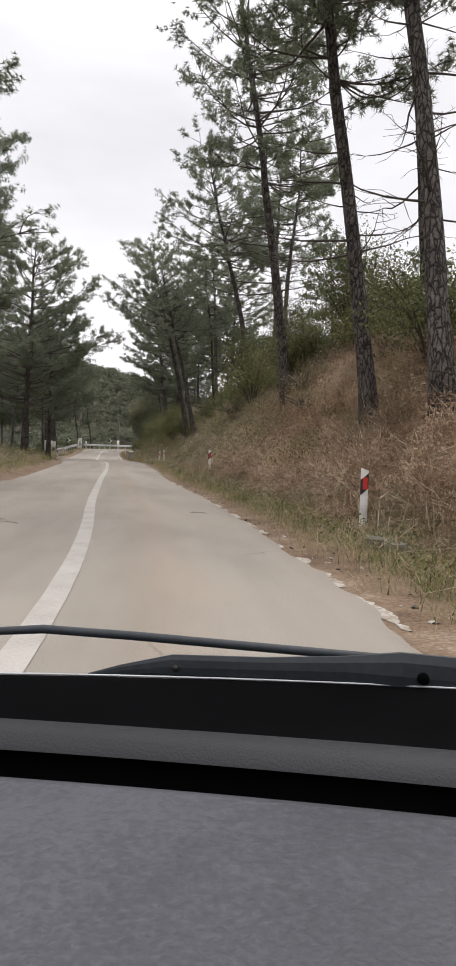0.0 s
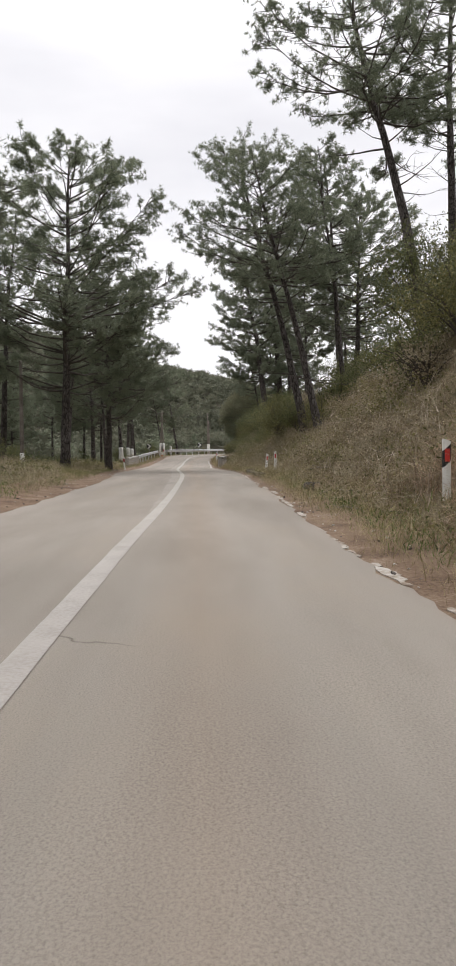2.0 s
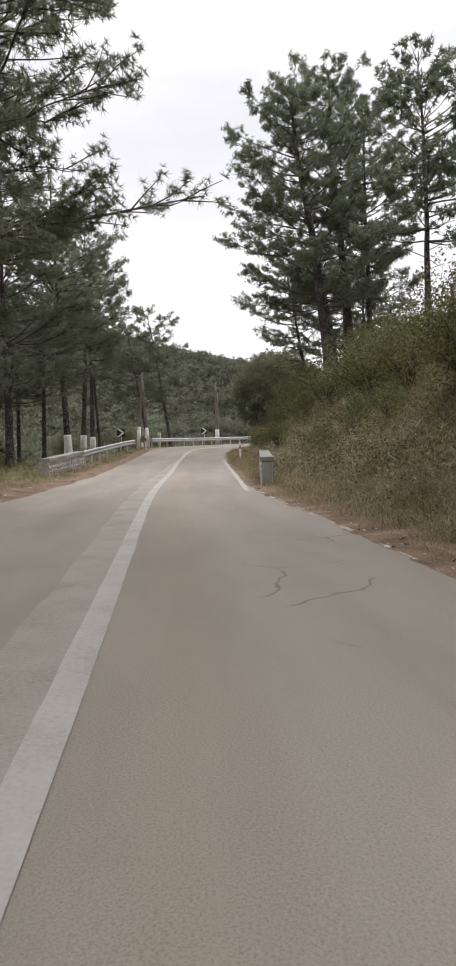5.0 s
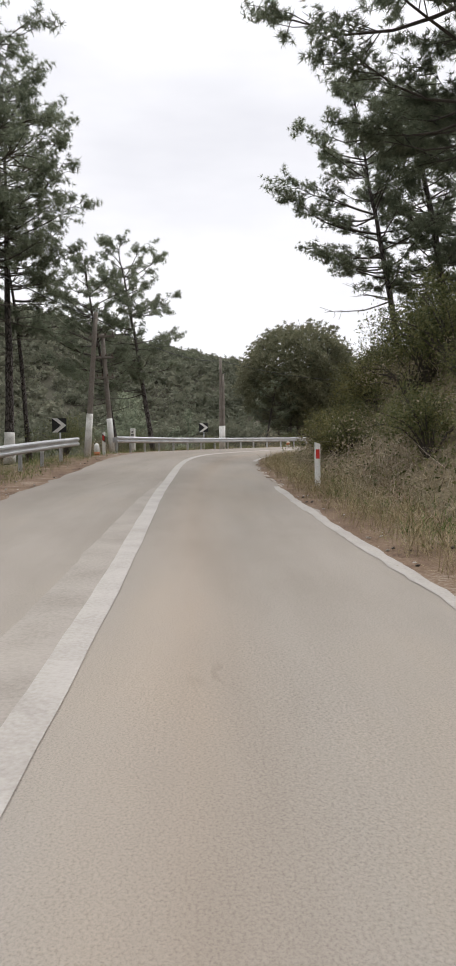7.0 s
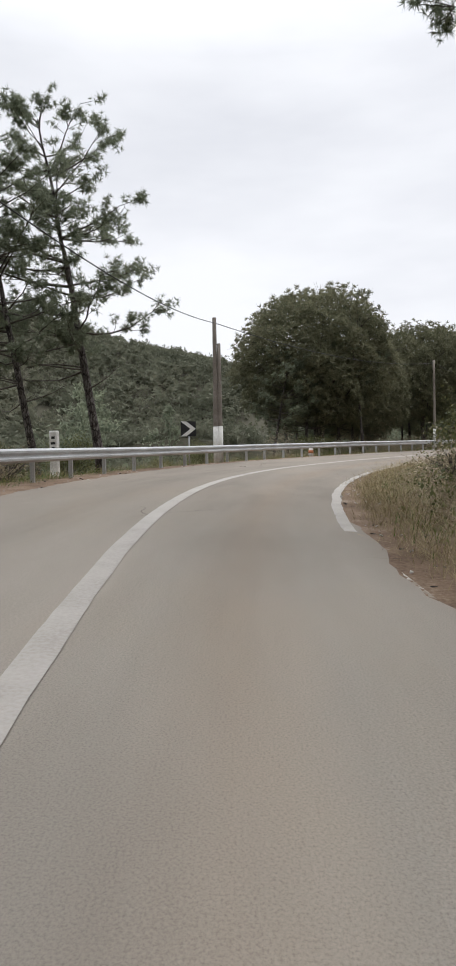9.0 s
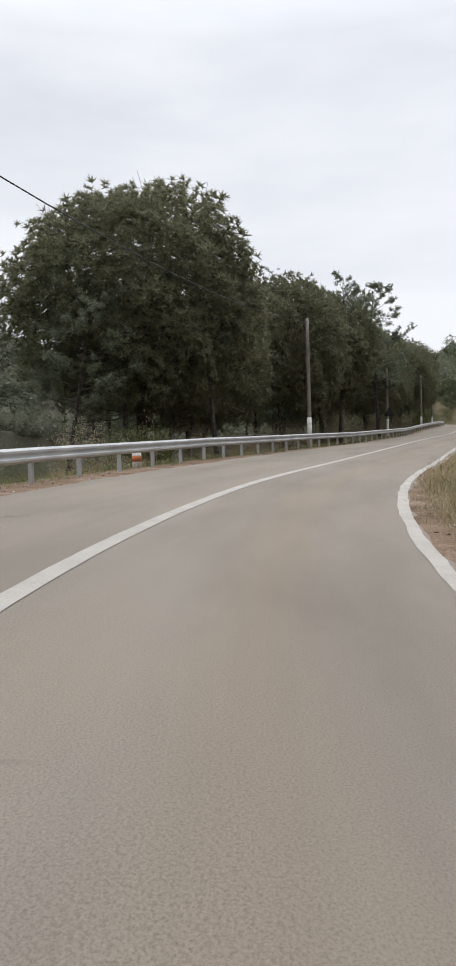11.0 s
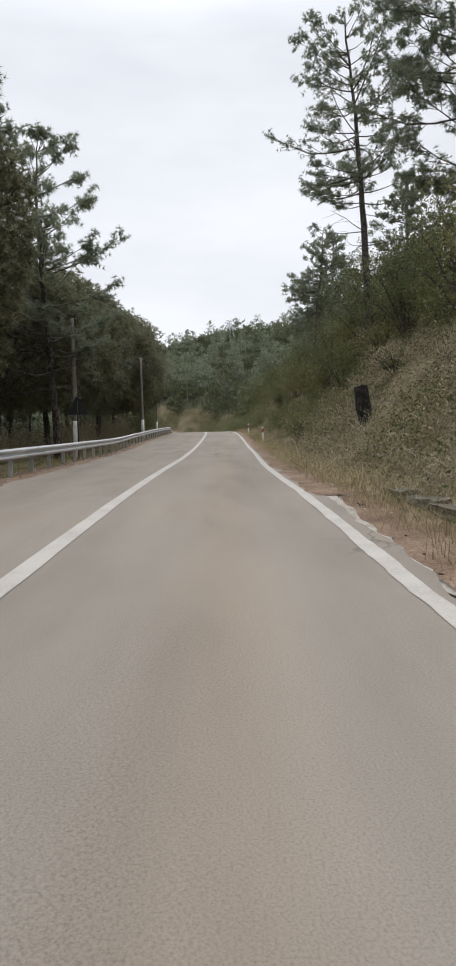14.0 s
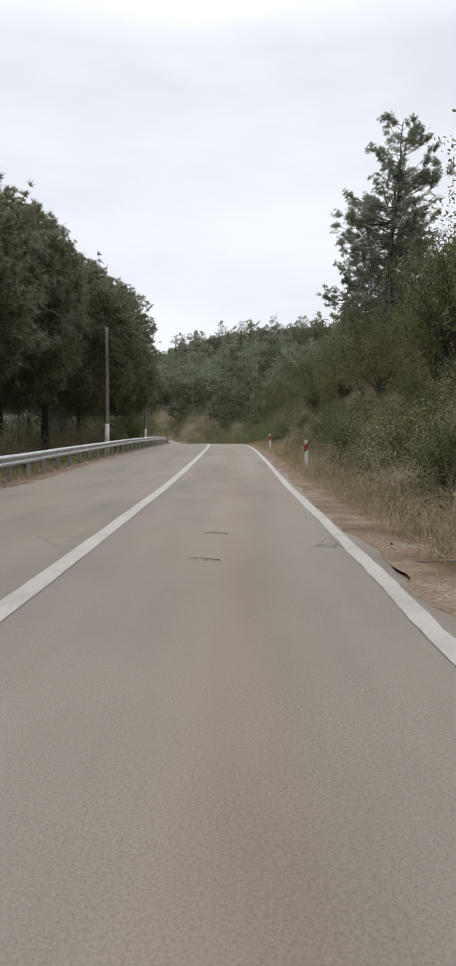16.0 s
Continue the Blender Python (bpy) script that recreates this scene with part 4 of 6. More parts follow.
BUSH = {
    "green": tagged(bush(31, 2.6, 1.9, M["leaf"], 5200, 18, 0.042), "dark green leafy shrub on the bank", "shrub"),
    "olive": tagged(bush(32, 2.0, 1.6, M["leaf_pale"], 3800, 16, 0.042), "yellow-green leafy shrub on the bank", "shrub"),
    "large": tagged(bush(34, 5.0, 3.0, M["leaf"], 13000, 38, 0.046), "large dark evergreen shrub on the top of the bank", "shrub"),
    "large_pale": tagged(bush(35, 4.0, 2.6, M["leaf_pale"], 10000, 32, 0.046), "large yellow-green shrub on the bank", "shrub"),
    "dry": tagged(bush(33, 1.5, 1.5, M["brush"], 1500, 40, 0.04), "dry brown leafless brushwood on the bank", "shrub"),
}


# things with measured places: kind, along, across, turn, size
PINES = [
    ("mast", 13.6, -5.95, -65, 1.0), ("mast", 17.6, -5.95, 6, 0.92), ("slim", 19.5, -8.4, 150, 1.25), ("mast", 30.9, -7.2, 14, 1.0), ("lean", 48.6, -9.4, 4, 0.98), ("tall", 52.5, -12.0, 70, 1.0), ("slim", 40.8, -9.2, 20, 1.0),
    ("lean", 59.5, -7.2, 3, 0.93), ("lean", 64.4, -7.4, -8, 1.08), ("slim", 63.0, -9.5, 170, 1.0), ("tall", 70.0, -11.0, 10, 0.9), ("full", 74.0, -13.0, 10, 0.85), ("wood", 53.5, -17.0, 120, 0.75),
    ("dense", 98.3, -8.0, 0, 1.1), ("tall", 101.5, -10.8, 60, 0.85), ("dense", 112.5, -9.2, 20, 0.72), ("full", 116.5, -11.0, 100, 0.7), ("open", 110.5, -7.1, 0, 1.0), ("dense", 104.0, -9.8, 70, 1.15), ("wood", 90.0, -11.5, 60, 0.95),
    ("full", 22.5, 9.8, 70, 0.92), ("tall", 39.0, 9.4, 200, 1.0), ("full", 61.2, 7.0, 0, 1.05), ("full", 69.9, 5.3, 100, 0.84), ("slim", 76.0, 6.2, 120, 0.85), ("full", 45.0, 12.0, 200, 1.0),
    ("tall", 68.0, 12.0, 180, 0.9), ("slim", 80.0, 10.0, 10, 1.0), ("full", 98.0, 11.0, 150, 1.0), ("white_tall", 103.0, 9.0, 190, 1.25), ("white_tall", 106.5, 9.2, 40, 1.1), ("white_tall", 109.3, 9.5, 100, 1.1), ("slim", 112.2, 10.0, 220, 0.8), ("open", 121.5, 7.7, 10, 1.08), ("open", 120.0, 9.2, 40, 0.95),
    ("tall", 12.0, 10.0, 300, 1.0), ("tall", 18.5, 6.7, 40, 1.05),
    ("tall", 190.5, -8.0, 10, 0.98), ("dense", 181.0, -11.5, 0, 0.95), ("slim", 174.0, -11.5, 180, 1.0), ("slim", 210.0, -7.2, 5, 0.88), ("open", 213.5, -8.6, 80, 0.8), ("tall", 228.0, -12.0, 90, 0.75), ("slim", 241.0, -10.5, 10, 0.8), ("wood", 203.0, -13.0, 0, 0.8),
]
for kind, s, l, turn, size in PINES:
    plant(PROTO[kind], s, l, heading(s) + turn, size, group="roadside pines")
DOMES = [("dome", 148.0, 12.2, 0, 1.15), ("open", 143.0, 12.8, 190, 0.7), ("dome_b", 166.0, 11.0, 40, 1.01), ("dome_b", 157.0, 13.0, 200, 0.82), ("dome_b", 174.0, 10.2, 90, 1.0), ("dome", 187.0, 11.5, 300, 0.97), ("dome_b", 197.0, 11.2, 10, 0.98),
         ("dome_b", 207.5, 11.6, 60, 1.04), ("dome", 218.0, 11.6, 150, 1.12), ("dome_b", 229.0, 11.8, 250, 1.12), ("dome_b", 243.0, 11.6, 20, 1.05), ("dome_b", 170.0, 20.0, 70, 1.05), ("dome_b", 192.0, 20.0, 190, 1.05), ("slim", 148.3, 8.5, 190, 0.7), ("open", 203.5, 11.0, 190, 0.9), ("open", 184.6, 7.6, 60, 1.1), ("slim", 172.5, 8.4, 30, 0.85), ("white", 145.6, 11.6, 20, 0.8), ("white", 148.5, 11.9, 130, 0.85), ("white", 150.4, 11.7, 250, 0.8), ("white", 154.5, 12.6, 80, 0.8)]
for kind, s, l, turn, size in DOMES:
    plant(PROTO[kind], s, l, turn, size, group="stone pines behind the guard rail")
rng = np.random.default_rng(77)
for k in range(44):
    s, l = rng.uniform(28, 112), rng.uniform(13, 44)
    plant(PROTO[["wood", "wood_b"][k % 2]], s, l, rng.uniform(0, 360), rng.uniform(0.75, 1.05), group="woodland pines")
for k in range(30):
    s, l = rng.uniform(5, 260), -rng.uniform(15, 38)
    if 106 < s < 150:
        continue
    plant(PROTO[["wood", "wood_b"][k % 2]], s, l, rng.uniform(0, 360), rng.uniform(0.5, 0.8), group="hillside pines")
for k in range(26):
    plant(PROTO[["wood", "wood_b"][k % 2]], 150 + 3.4 * k + rng.uniform(-1.5, 1.5), rng.uniform(13.5, 24), rng.uniform(0, 360), rng.uniform(0.62, 0.85), group="woodland pines")
for k in range(24):
    s = rng.uniform(224, 305)
    plant(PROTO[["wood", "slim", "wood_b", "open"][k % 4]], s, -rng.uniform(8.5, 20) if k % 3 else rng.uniform(10, 20), rng.uniform(0, 360), rng.uniform(0.5, 0.75), group="hillside pines")
plant(BUSH["large"], 192.5, -8.3, 40, 1.2, group="shrubs on the bank")
LARGE = [("large_pale", 32.0, -8.0), ("large", 28.0, -9.2), ("large", 36.5, -9.0), ("large_pale", 40.0, -7.5), ("large", 47.0, -8.5), ("large_pale", 72.0, -6.8), ("large_pale", 80.0, -7.6), ("large_pale", 88.0, -7.8), ("large_pale", 93.0, -6.6), ("large_pale", 97.0, -7.0), ("large", 102.0, -6.6),
         ("large_pale", 107.0, -5.6), ("large", 113.0, -6.8), ("large", 120.0, -7.5), ("large", 163.0, -8.2), ("large", 168.0, -9.0), ("large_pale", 172.0, -8.0), ("large", 178.0, -8.6), ("large", 184.0, -8.2), ("large", 187.0, -10.0), ("large_pale", 193.0, -7.6), ("large", 197.0, -6.8), ("large", 201.0, -8.5),
         ("large_pale", 206.0, -6.5), ("large", 213.0, -7.0), ("large_pale", 220.0, -7.0), ("large", 226.0, -7.5), ("large", 236.0, -7.0), ("large_pale", 246.0, -7.0), ("large", 256.0, -7.0), ("large", 266.0, -7.5), ("large_pale", 276.0, -8.0), ("large", 262.0, 10.0), ("large", 274.0, 11.0), ("large_pale", 284.0, 11.0), ("large", 250.0, 10.0)]
for kind, s, l in LARGE:
    plant(BUSH[kind], s, l, rng.uniform(0, 360), rng.uniform(0.75, 1.05) * (0.66 if 78 < s < 122 else 1.0), group="shrubs on the bank")
# shrubs: the belt on top of the cutting, and along the rail
for k in range(280):
    s = rng.uniform(4, 285)
    d = rng.uniform(4.6, 10.5) if s < 76 else rng.uniform(1.9, 9.5)
    kind = rng.choice(["green", "green", "olive", "dry"]) if s > 76 else rng.choice(["green", "green", "olive", "dry", "dry"])
    size = rng.uniform(0.6, 1.15) if d > 4.5 else rng.uniform(0.4, 0.7)
    if 170.5 < s < 177.5 and d < 5.2:
        continue
    plant(BUSH[kind], s, right_edge(s) - d, rng.uniform(0, 360), size, group="shrubs on the bank")
for k in range(40):
    s = rng.uniform(88, 290)
    plant(BUSH[rng.choice(["green", "olive", "dry"])], s, rail_line(s) + rng.uniform(2.5, 8), rng.uniform(0, 360), rng.uniform(0.4, 0.8), group="shrubs behind the rail")
for k in range(14):
    s = rng.uniform(99, 116)
    plant(BUSH[rng.choice(["green", "olive", "dry", "olive"])], s, right_edge(s) - rng.uniform(2.2, 4.0), rng.uniform(0, 360), rng.uniform(0.45, 0.75), group="shrubs on the bank")
for k in range(22):
    s = rng.uniform(20, 88)
    plant(BUSH[rng.choice(["green", "olive", "dry"])], s, left_edge(s) + rng.uniform(3.5, 12), rng.uniform(0, 360), rng.uniform(0.35, 0.7), group="woodland undergrowth")
for ob in list(PROTO.values()) + list(BUSH.values()):
    for o in [*ob.children_recursive, ob]:
        bpy.data.objects.remove(o)


# ---------------- low growth: dry brush, straw, grass ----------------
def blades(seed, n, length, width, bend=0.5, spread=0.6):
    """A clump of bent blades, two triangles each."""
    r = np.random.default_rng(seed)
    v, f = [], []
    for i in range(n):
        a, tip = r.uniform(0, 2 * np.pi), abs(r.normal(0, spread))
        d = np.array([np.cos(a) * np.sin(tip), np.sin(a) * np.sin(tip), np.cos(tip)])
        side = np.array([-np.sin(a), np.cos(a), 0]) * width
        q = length * r.uniform(0.5, 1.1)
        base = np.array([r.normal(0, 0.12), r.normal(0, 0.12), -0.05])
        mid = base + d * q * 0.55
        end = base + d * q + np.array([np.cos(a), np.sin(a), -0.3]) * q * bend * 0.4
        v += [base - side / 2, base + side / 2, mid + side * 0.3, mid - side * 0.5, end]
        f += [[5 * i, 5 * i + 1, 5 * i + 2], [5 * i + 3, 5 * i + 2, 5 * i + 4]]
    return np.array(v), np.array(f)


def growth(name, label, seed, n, pool, mat, s_of, l_of, size):
    r = np.random.default_rng(seed)
    s = s_of(r, n)
    l = l_of(r, s)
    i = np.clip(np.round((s - AX_S[0]) * 2).astype(int), 0, len(AX_S) - 1)
    xy = AX[i, :2] + AX_LEFT[i] * l[:, None] + AX_DIR[i] * r.uniform(-0.25, 0.25, n)[:, None]
    z = ground_height(xy[:, 0], xy[:, 1])
    up = np.tile(np.array([0, 0, 1.0]), (n, 1)) + r.normal(0, 0.16, (n, 3))
    v, f = scatter(np.concatenate([xy, z[:, None]], 1), up, pool, size[0] + (size[1] - size[0]) * r.random(n), r)
    tagged(new(name, mesh_of(name, v, f, mat)), label, "undergrowth", kind="stuff")


def patchy(s, l, scale, level):
    return bumps(s, l, scale) > level


brush_pool = [blades(100 + k, 20, 0.5, 0.009, 1.5, 1.15) for k in range(6)]
bracken_pool = [blades(170 + k, 28, 0.62, 0.011, 2.0, 0.8) for k in range(8)]
straw_pool = [blades(110 + k, 16, 0.40, 0.008, 0.9, 0.6) for k in range(5)]
grass_pool = [blades(120 + k, 14, 0.24, 0.012, 0.6, 0.5) for k in range(4)]
bramble_pool = [leaf_pool(np.random.default_rng(150 + k), 9, 0.12) for k in range(5)]
growth("bracken", "tangled rust-brown dead bracken covering the bank", 48, 3600, bracken_pool, M["bracken"], lambda r, n: 2 + 32 * r.random(n) ** 1.5, lambda r, s: right_edge(s) - 2.2 - np.abs(r.normal(0, 2.9, len(s))), (0.6, 1.5))
growth("bank_hay", "bleached dry grass and dead stalks on the bank", 57, 2800, bracken_pool, M["straw"], lambda r, n: 4 + 76 * r.random(n) ** 0.8, lambda r, s: right_edge(s) - 1.6 - np.abs(r.normal(0, 3.2, len(s))), (0.4, 1.15))
growth("bank_stalks", "pale bent dead stalks and briar canes on the bank", 60, 1700, [blades(180 + k, 7, 0.95, 0.02, 1.8, 0.9) for k in range(8)], M["stalk"], lambda r, n: 4 + 196 * r.random(n) ** 1.4, lambda r, s: right_edge(s) - 1.8 - np.abs(r.normal(0, 3.0, len(s))), (0.6, 1.3))
growth("dry_brush", "tangled brown dry twigs on the bank", 41, 7000, brush_pool, M["brush"], lambda r, n: 2 + 238 * r.random(n) ** 0.9, lambda r, s: right_edge(s) - 0.95 - np.abs(r.normal(0, 3.2, len(s))), (0.6, 1.3))
growth("bank_leaves", "low tangle of bramble and fallen brown leaves", 46, 22000, [leaf_pool(np.random.default_rng(140 + k), 9, 0.10) for k in range(5)], M["leaf_litter"], lambda r, n: 2 + 240 * r.random(n), lambda r, s: right_edge(s) - 1.0 - np.abs(r.normal(0, 3.6, len(s))), (0.18, 0.36))
growth("bank_bramble", "low dark green bramble on the bank", 47, 15000, bramble_pool, M["leaf"], lambda r, n: 60 + 182 * r.random(n), lambda r, s: right_edge(s) - 1.5 - np.abs(r.normal(0, 3.4, len(s))), (0.2, 0.48))
growth("bank_bramble", "low olive weeds among the bracken", 49, 9000, bramble_pool, M["leaf_pale"], lambda r, n: 2 + 66 * r.random(n), lambda r, s: right_edge(s) - 1.0 - np.abs(r.normal(0, 3.4, len(s))), (0.15, 0.36))
growth("bank_bramble", "olive weeds and low briar over the bank", 58, 11000, bramble_pool, M["leaf_pale"], lambda r, n: 138 + 70 * r.random(n), lambda r, s: right_edge(s) - 1.6 - np.abs(r.normal(0, 2.2, len(s))), (0.16, 0.36))
growth("bank_briar", "tangled grey-brown briar over the bank", 59, 3600, brush_pool, M["brush"], lambda r, n: 138 + 70 * r.random(n), lambda r, s: right_edge(s) - 1.6 - np.abs(r.normal(0, 2.2, len(s))), (0.6, 1.3))
growth("bank_straw", "pale dry grass along the foot of the bank", 42, 11500, straw_pool, M["straw"], lambda r, n: r.uniform(0, 240, n), lambda r, s: right_edge(s) - 0.32 - np.abs(r.normal(0, 0.9 + 1.1 * (s < 80), len(s))), (0.4, 1.3))
growth("bank_grass", "green grass tufts at the foot of the bank", 43, 5200, grass_pool, M["grass"], lambda r, n: 240 * r.random(n) ** 1.3, lambda r, s: right_edge(s) - 0.7 - np.abs(r.normal(0, 0.8, len(s))), (0.5, 1.5))
growth("verge_straw", "dry grass on the verge beneath the trees and rail", 44, 5200, straw_pool, M["straw"], lambda r, n: r.uniform(5, 250, n), lambda r, s: left_edge(s) + 0.8 + np.abs(r.normal(0, 2.0, len(s))), (0.4, 1.1))
growth("verge_grass", "low green weeds on the verge", 45, 4200, grass_pool, M["grass"], lambda r, n: r.uniform(5, 250, n), lambda r, s: left_edge(s) + 0.8 + np.abs(r.normal(0, 2.0, len(s))), (0.6, 1.6))


def thicket(name, label, seed, n, mat, span, reach, tall, side=-1):
    """Mounds of small leaves that knit the bank's shrubs together, joined."""
    r = np.random.default_rng(seed)
    pool = [leaf_pool(np.random.default_rng(160 + k), 9, 0.13) for k in range(5)]
    pts = []
    for k in range(n):
        s, d = r.uniform(*span), r.uniform(*reach)
        if 172 < s < 177 and d < 5:
            continue
        x, y, z = on_ground(s, float(right_edge(s)) - d if side < 0 else float(left_edge(s)) + d)
        w, h = r.uniform(0.6, 1.5), r.uniform(*tall)
        m = int(26 * w * h) + 12
        d = r.normal(size=(m, 3))
        d /= np.linalg.norm(d, axis=1)[:, None]
        d[:, 2] = np.abs(d[:, 2])
        pts.append(np.array([x, y, z]) + d * np.array([w, w, h]) * r.uniform(0.55, 1.08, (m, 1)))
    p = np.concatenate(pts)
    v, f = scatter(p, r.normal(size=p.shape), pool, r.uniform(0.22, 0.42, len(p)), r)
    tagged(new(name, mesh_of(name, v, f, mat)), label, "undergrowth", kind="stuff")


thicket("green_thicket", "dense dark green thicket on the bank", 51, 300, M["leaf"], (84, 340), (2.0, 9.0), (0.6, 1.7))
thicket("olive_thicket", "yellow-green thicket on the bank", 52, 190, M["leaf_pale"], (62, 340), (2.6, 9.0), (0.5, 1.4))
thicket("brown_thicket", "dry brown thicket on the bank", 53, 270, M["brush"], (60, 330), (2.0, 8.0), (0.4, 1.2))
thicket("bracken_thicket", "dead rust-brown bracken and briar on the bank", 54, 150, M["leaf_litter"], (4, 66), (2.2, 7.0), (0.25, 0.7))
thicket("valley_thicket", "green thicket behind the guard rail", 55, 150, M["leaf"], (225, 344), (2.5, 14.0), (0.6, 1.8), 1)
thicket("valley_thicket", "dry brown thicket behind the guard rail", 56, 90, M["brush"], (90, 344), (2.5, 12.0), (0.4, 1.0), 1)


def mounds(name, label, seed, n, pool, mat, span, reach, wide, tall, size, side=-1):
    """Domed clumps of dead stalks that lean outwards, joined."""
    r = np.random.default_rng(seed)
    pts, out = [], []
    for k in range(n):
        s, d = r.uniform(*span), r.uniform(*reach)
        x, y, z = on_ground(s, float(right_edge(s)) - d if side < 0 else float(left_edge(s)) + d)
        w, h = r.uniform(*wide), r.uniform(*tall)
        m = int(34 * w) + 8
        q = r.normal(size=(m, 3))
        q /= np.linalg.norm(q, axis=1)[:, None]
        q[:, 2] = np.abs(q[:, 2])
        pts.append(np.array([x, y, z - 0.1]) + q * np.array([w, w, h]) * r.uniform(0.45, 1.0, (m, 1)))
        out.append(q + np.array([0, 0, 0.5]) + r.normal(0, 0.35, (m, 3)))
    p, d = np.concatenate(pts), np.concatenate(out)
    v, f = scatter(p, d, pool, r.uniform(size[0], size[1], len(p)), r)
    tagged(new(name, mesh_of(name, v, f, mat)), label, "undergrowth", kind="stuff")


frond_pool = [blades(190 + k, 10, 0.42, 0.016, 1.6, 0.9) for k in range(8)]
mounds("bracken_mound", "heaped rust-brown dead bracken on the bank", 61, 190, frond_pool, M["bracken"], (3, 27), (2.0, 7.5), (0.4, 1.0), (0.35, 0.8), (0.6, 1.15))
mounds("briar_mound", "heaped dull brown briar and dead grass on the bank", 62, 420, frond_pool, M["brush"], (8, 215), (1.7, 6.5), (0.35, 0.8), (0.3, 0.7), (0.5, 1.0))
mounds("verge_mound", "dry olive-brown brush beneath the pines", 63, 190, frond_pool, M["brush"], (10, 90), (1.4, 9.0), (0.4, 0.9), (0.25, 0.6), (0.5, 1.0), 1)
thicket("shade_thicket", "dark tangled undergrowth beneath the stone pines", 69, 170, M["needle_dark"], (134, 245), (7.5, 14.0), (1.0, 2.4), 1)
thicket("bank_thicket", "olive briar and low shrubs over the bank", 68, 170, M["leaf_pale"], (18, 84), (2.4, 8.0), (0.3, 0.8))
thicket("woodland_thicket", "low dull green undergrowth beneath the pines", 66, 120, M["leaf_pale"], (10, 92), (2.0, 11.0), (0.25, 0.7), 1)
thicket("cutting_thicket", "dark green thicket closing the far bend", 67, 330, M["leaf"], (238, 338), (0.6, 5.0), (0.5, 1.6))
thicket("bend_thicket", "tall dark scrub hiding the bank at the far bend", 72, 260, M["leaf"], (246, 342), (1.2, 7.0), (1.0, 2.2))
thicket("bend_thicket", "dark scrub on the valley edge at the far bend", 73, 260, M["leaf"], (250, 343), (1.0, 9.0), (0.8, 1.9), 1)
thicket("rail_brush", "tall leafless brown brushwood behind the guard rail", 74, 210, M["brush"], (140, 248), (4.4, 7.6), (0.9, 3.0), 1)
thicket("slope_thicket", "low olive-green scrub over the grassy bank", 71, 260, M["leaf"], (138, 215), (2.3, 7.0), (0.2, 0.55))


# ---------------- far wooded hills ----------------
def far_woods():
    r = np.random.default_rng(91)
    pools = []
    for count, leaf in ((52, 0.095), (130, 0.058)):
        pool = []
        for k in range(6):
            v, f = [], []
            knobs = r.normal(0, 1, (7, 3))
            knobs = knobs / np.linalg.norm(knobs, axis=1)[:, None] * np.array([0.33, 0.33, 0.4]) + np.array([0, 0, 0.6])
            for i in range(count):
                c = r.normal(0, 1, 3)
                c = knobs[i % 7] + c / np.linalg.norm(c) * r.uniform(0.5, 1.0) * 0.25
                a, b = r.normal(size=3) * leaf, r.normal(size=3) * leaf
                v += [c - a, c + b, c + a]
                f.append([3 * i, 3 * i + 1, 3 * i + 2])
            pool.append((np.array(v), np.array(f)))
        pools.append(pool)
    for name, n, lo, hi, box, size, label in (("far_woods", 6500, 95, 420, (-230, 25, 230, 480), (3.6, 6.5), "dense wooded hillside in grey-green paled for haze"),
                                              ("far_woods", 5000, 95, 900, (-430, 420, 90, 660), (4.0, 7.5), "distant wooded hillside in grey-green paled for haze"),
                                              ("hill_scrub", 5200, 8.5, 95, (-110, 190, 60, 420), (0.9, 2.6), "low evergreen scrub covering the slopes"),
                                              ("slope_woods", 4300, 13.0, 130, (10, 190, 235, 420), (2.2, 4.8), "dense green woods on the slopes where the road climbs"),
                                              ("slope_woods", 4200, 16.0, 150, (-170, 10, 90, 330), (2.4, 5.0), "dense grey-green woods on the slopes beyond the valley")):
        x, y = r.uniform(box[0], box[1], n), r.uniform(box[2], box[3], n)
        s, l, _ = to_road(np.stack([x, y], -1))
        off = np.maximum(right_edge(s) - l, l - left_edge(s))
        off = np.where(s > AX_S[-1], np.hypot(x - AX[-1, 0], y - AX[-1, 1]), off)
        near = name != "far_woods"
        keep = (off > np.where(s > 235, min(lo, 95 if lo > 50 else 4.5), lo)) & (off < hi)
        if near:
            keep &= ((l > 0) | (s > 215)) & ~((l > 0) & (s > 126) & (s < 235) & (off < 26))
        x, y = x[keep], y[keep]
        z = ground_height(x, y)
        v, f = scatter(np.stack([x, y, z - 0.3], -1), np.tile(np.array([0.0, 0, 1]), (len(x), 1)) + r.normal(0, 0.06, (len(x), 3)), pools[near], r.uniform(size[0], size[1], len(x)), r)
        # hillsides across the valley take the leaf colour paled for haze
        tagged(new(name, mesh_of(name, v, f, M["wood_leaf" if near and l.mean() < 60 and x.mean() > 20 else "hazed_leaf"])), label, "woods", kind="stuff")


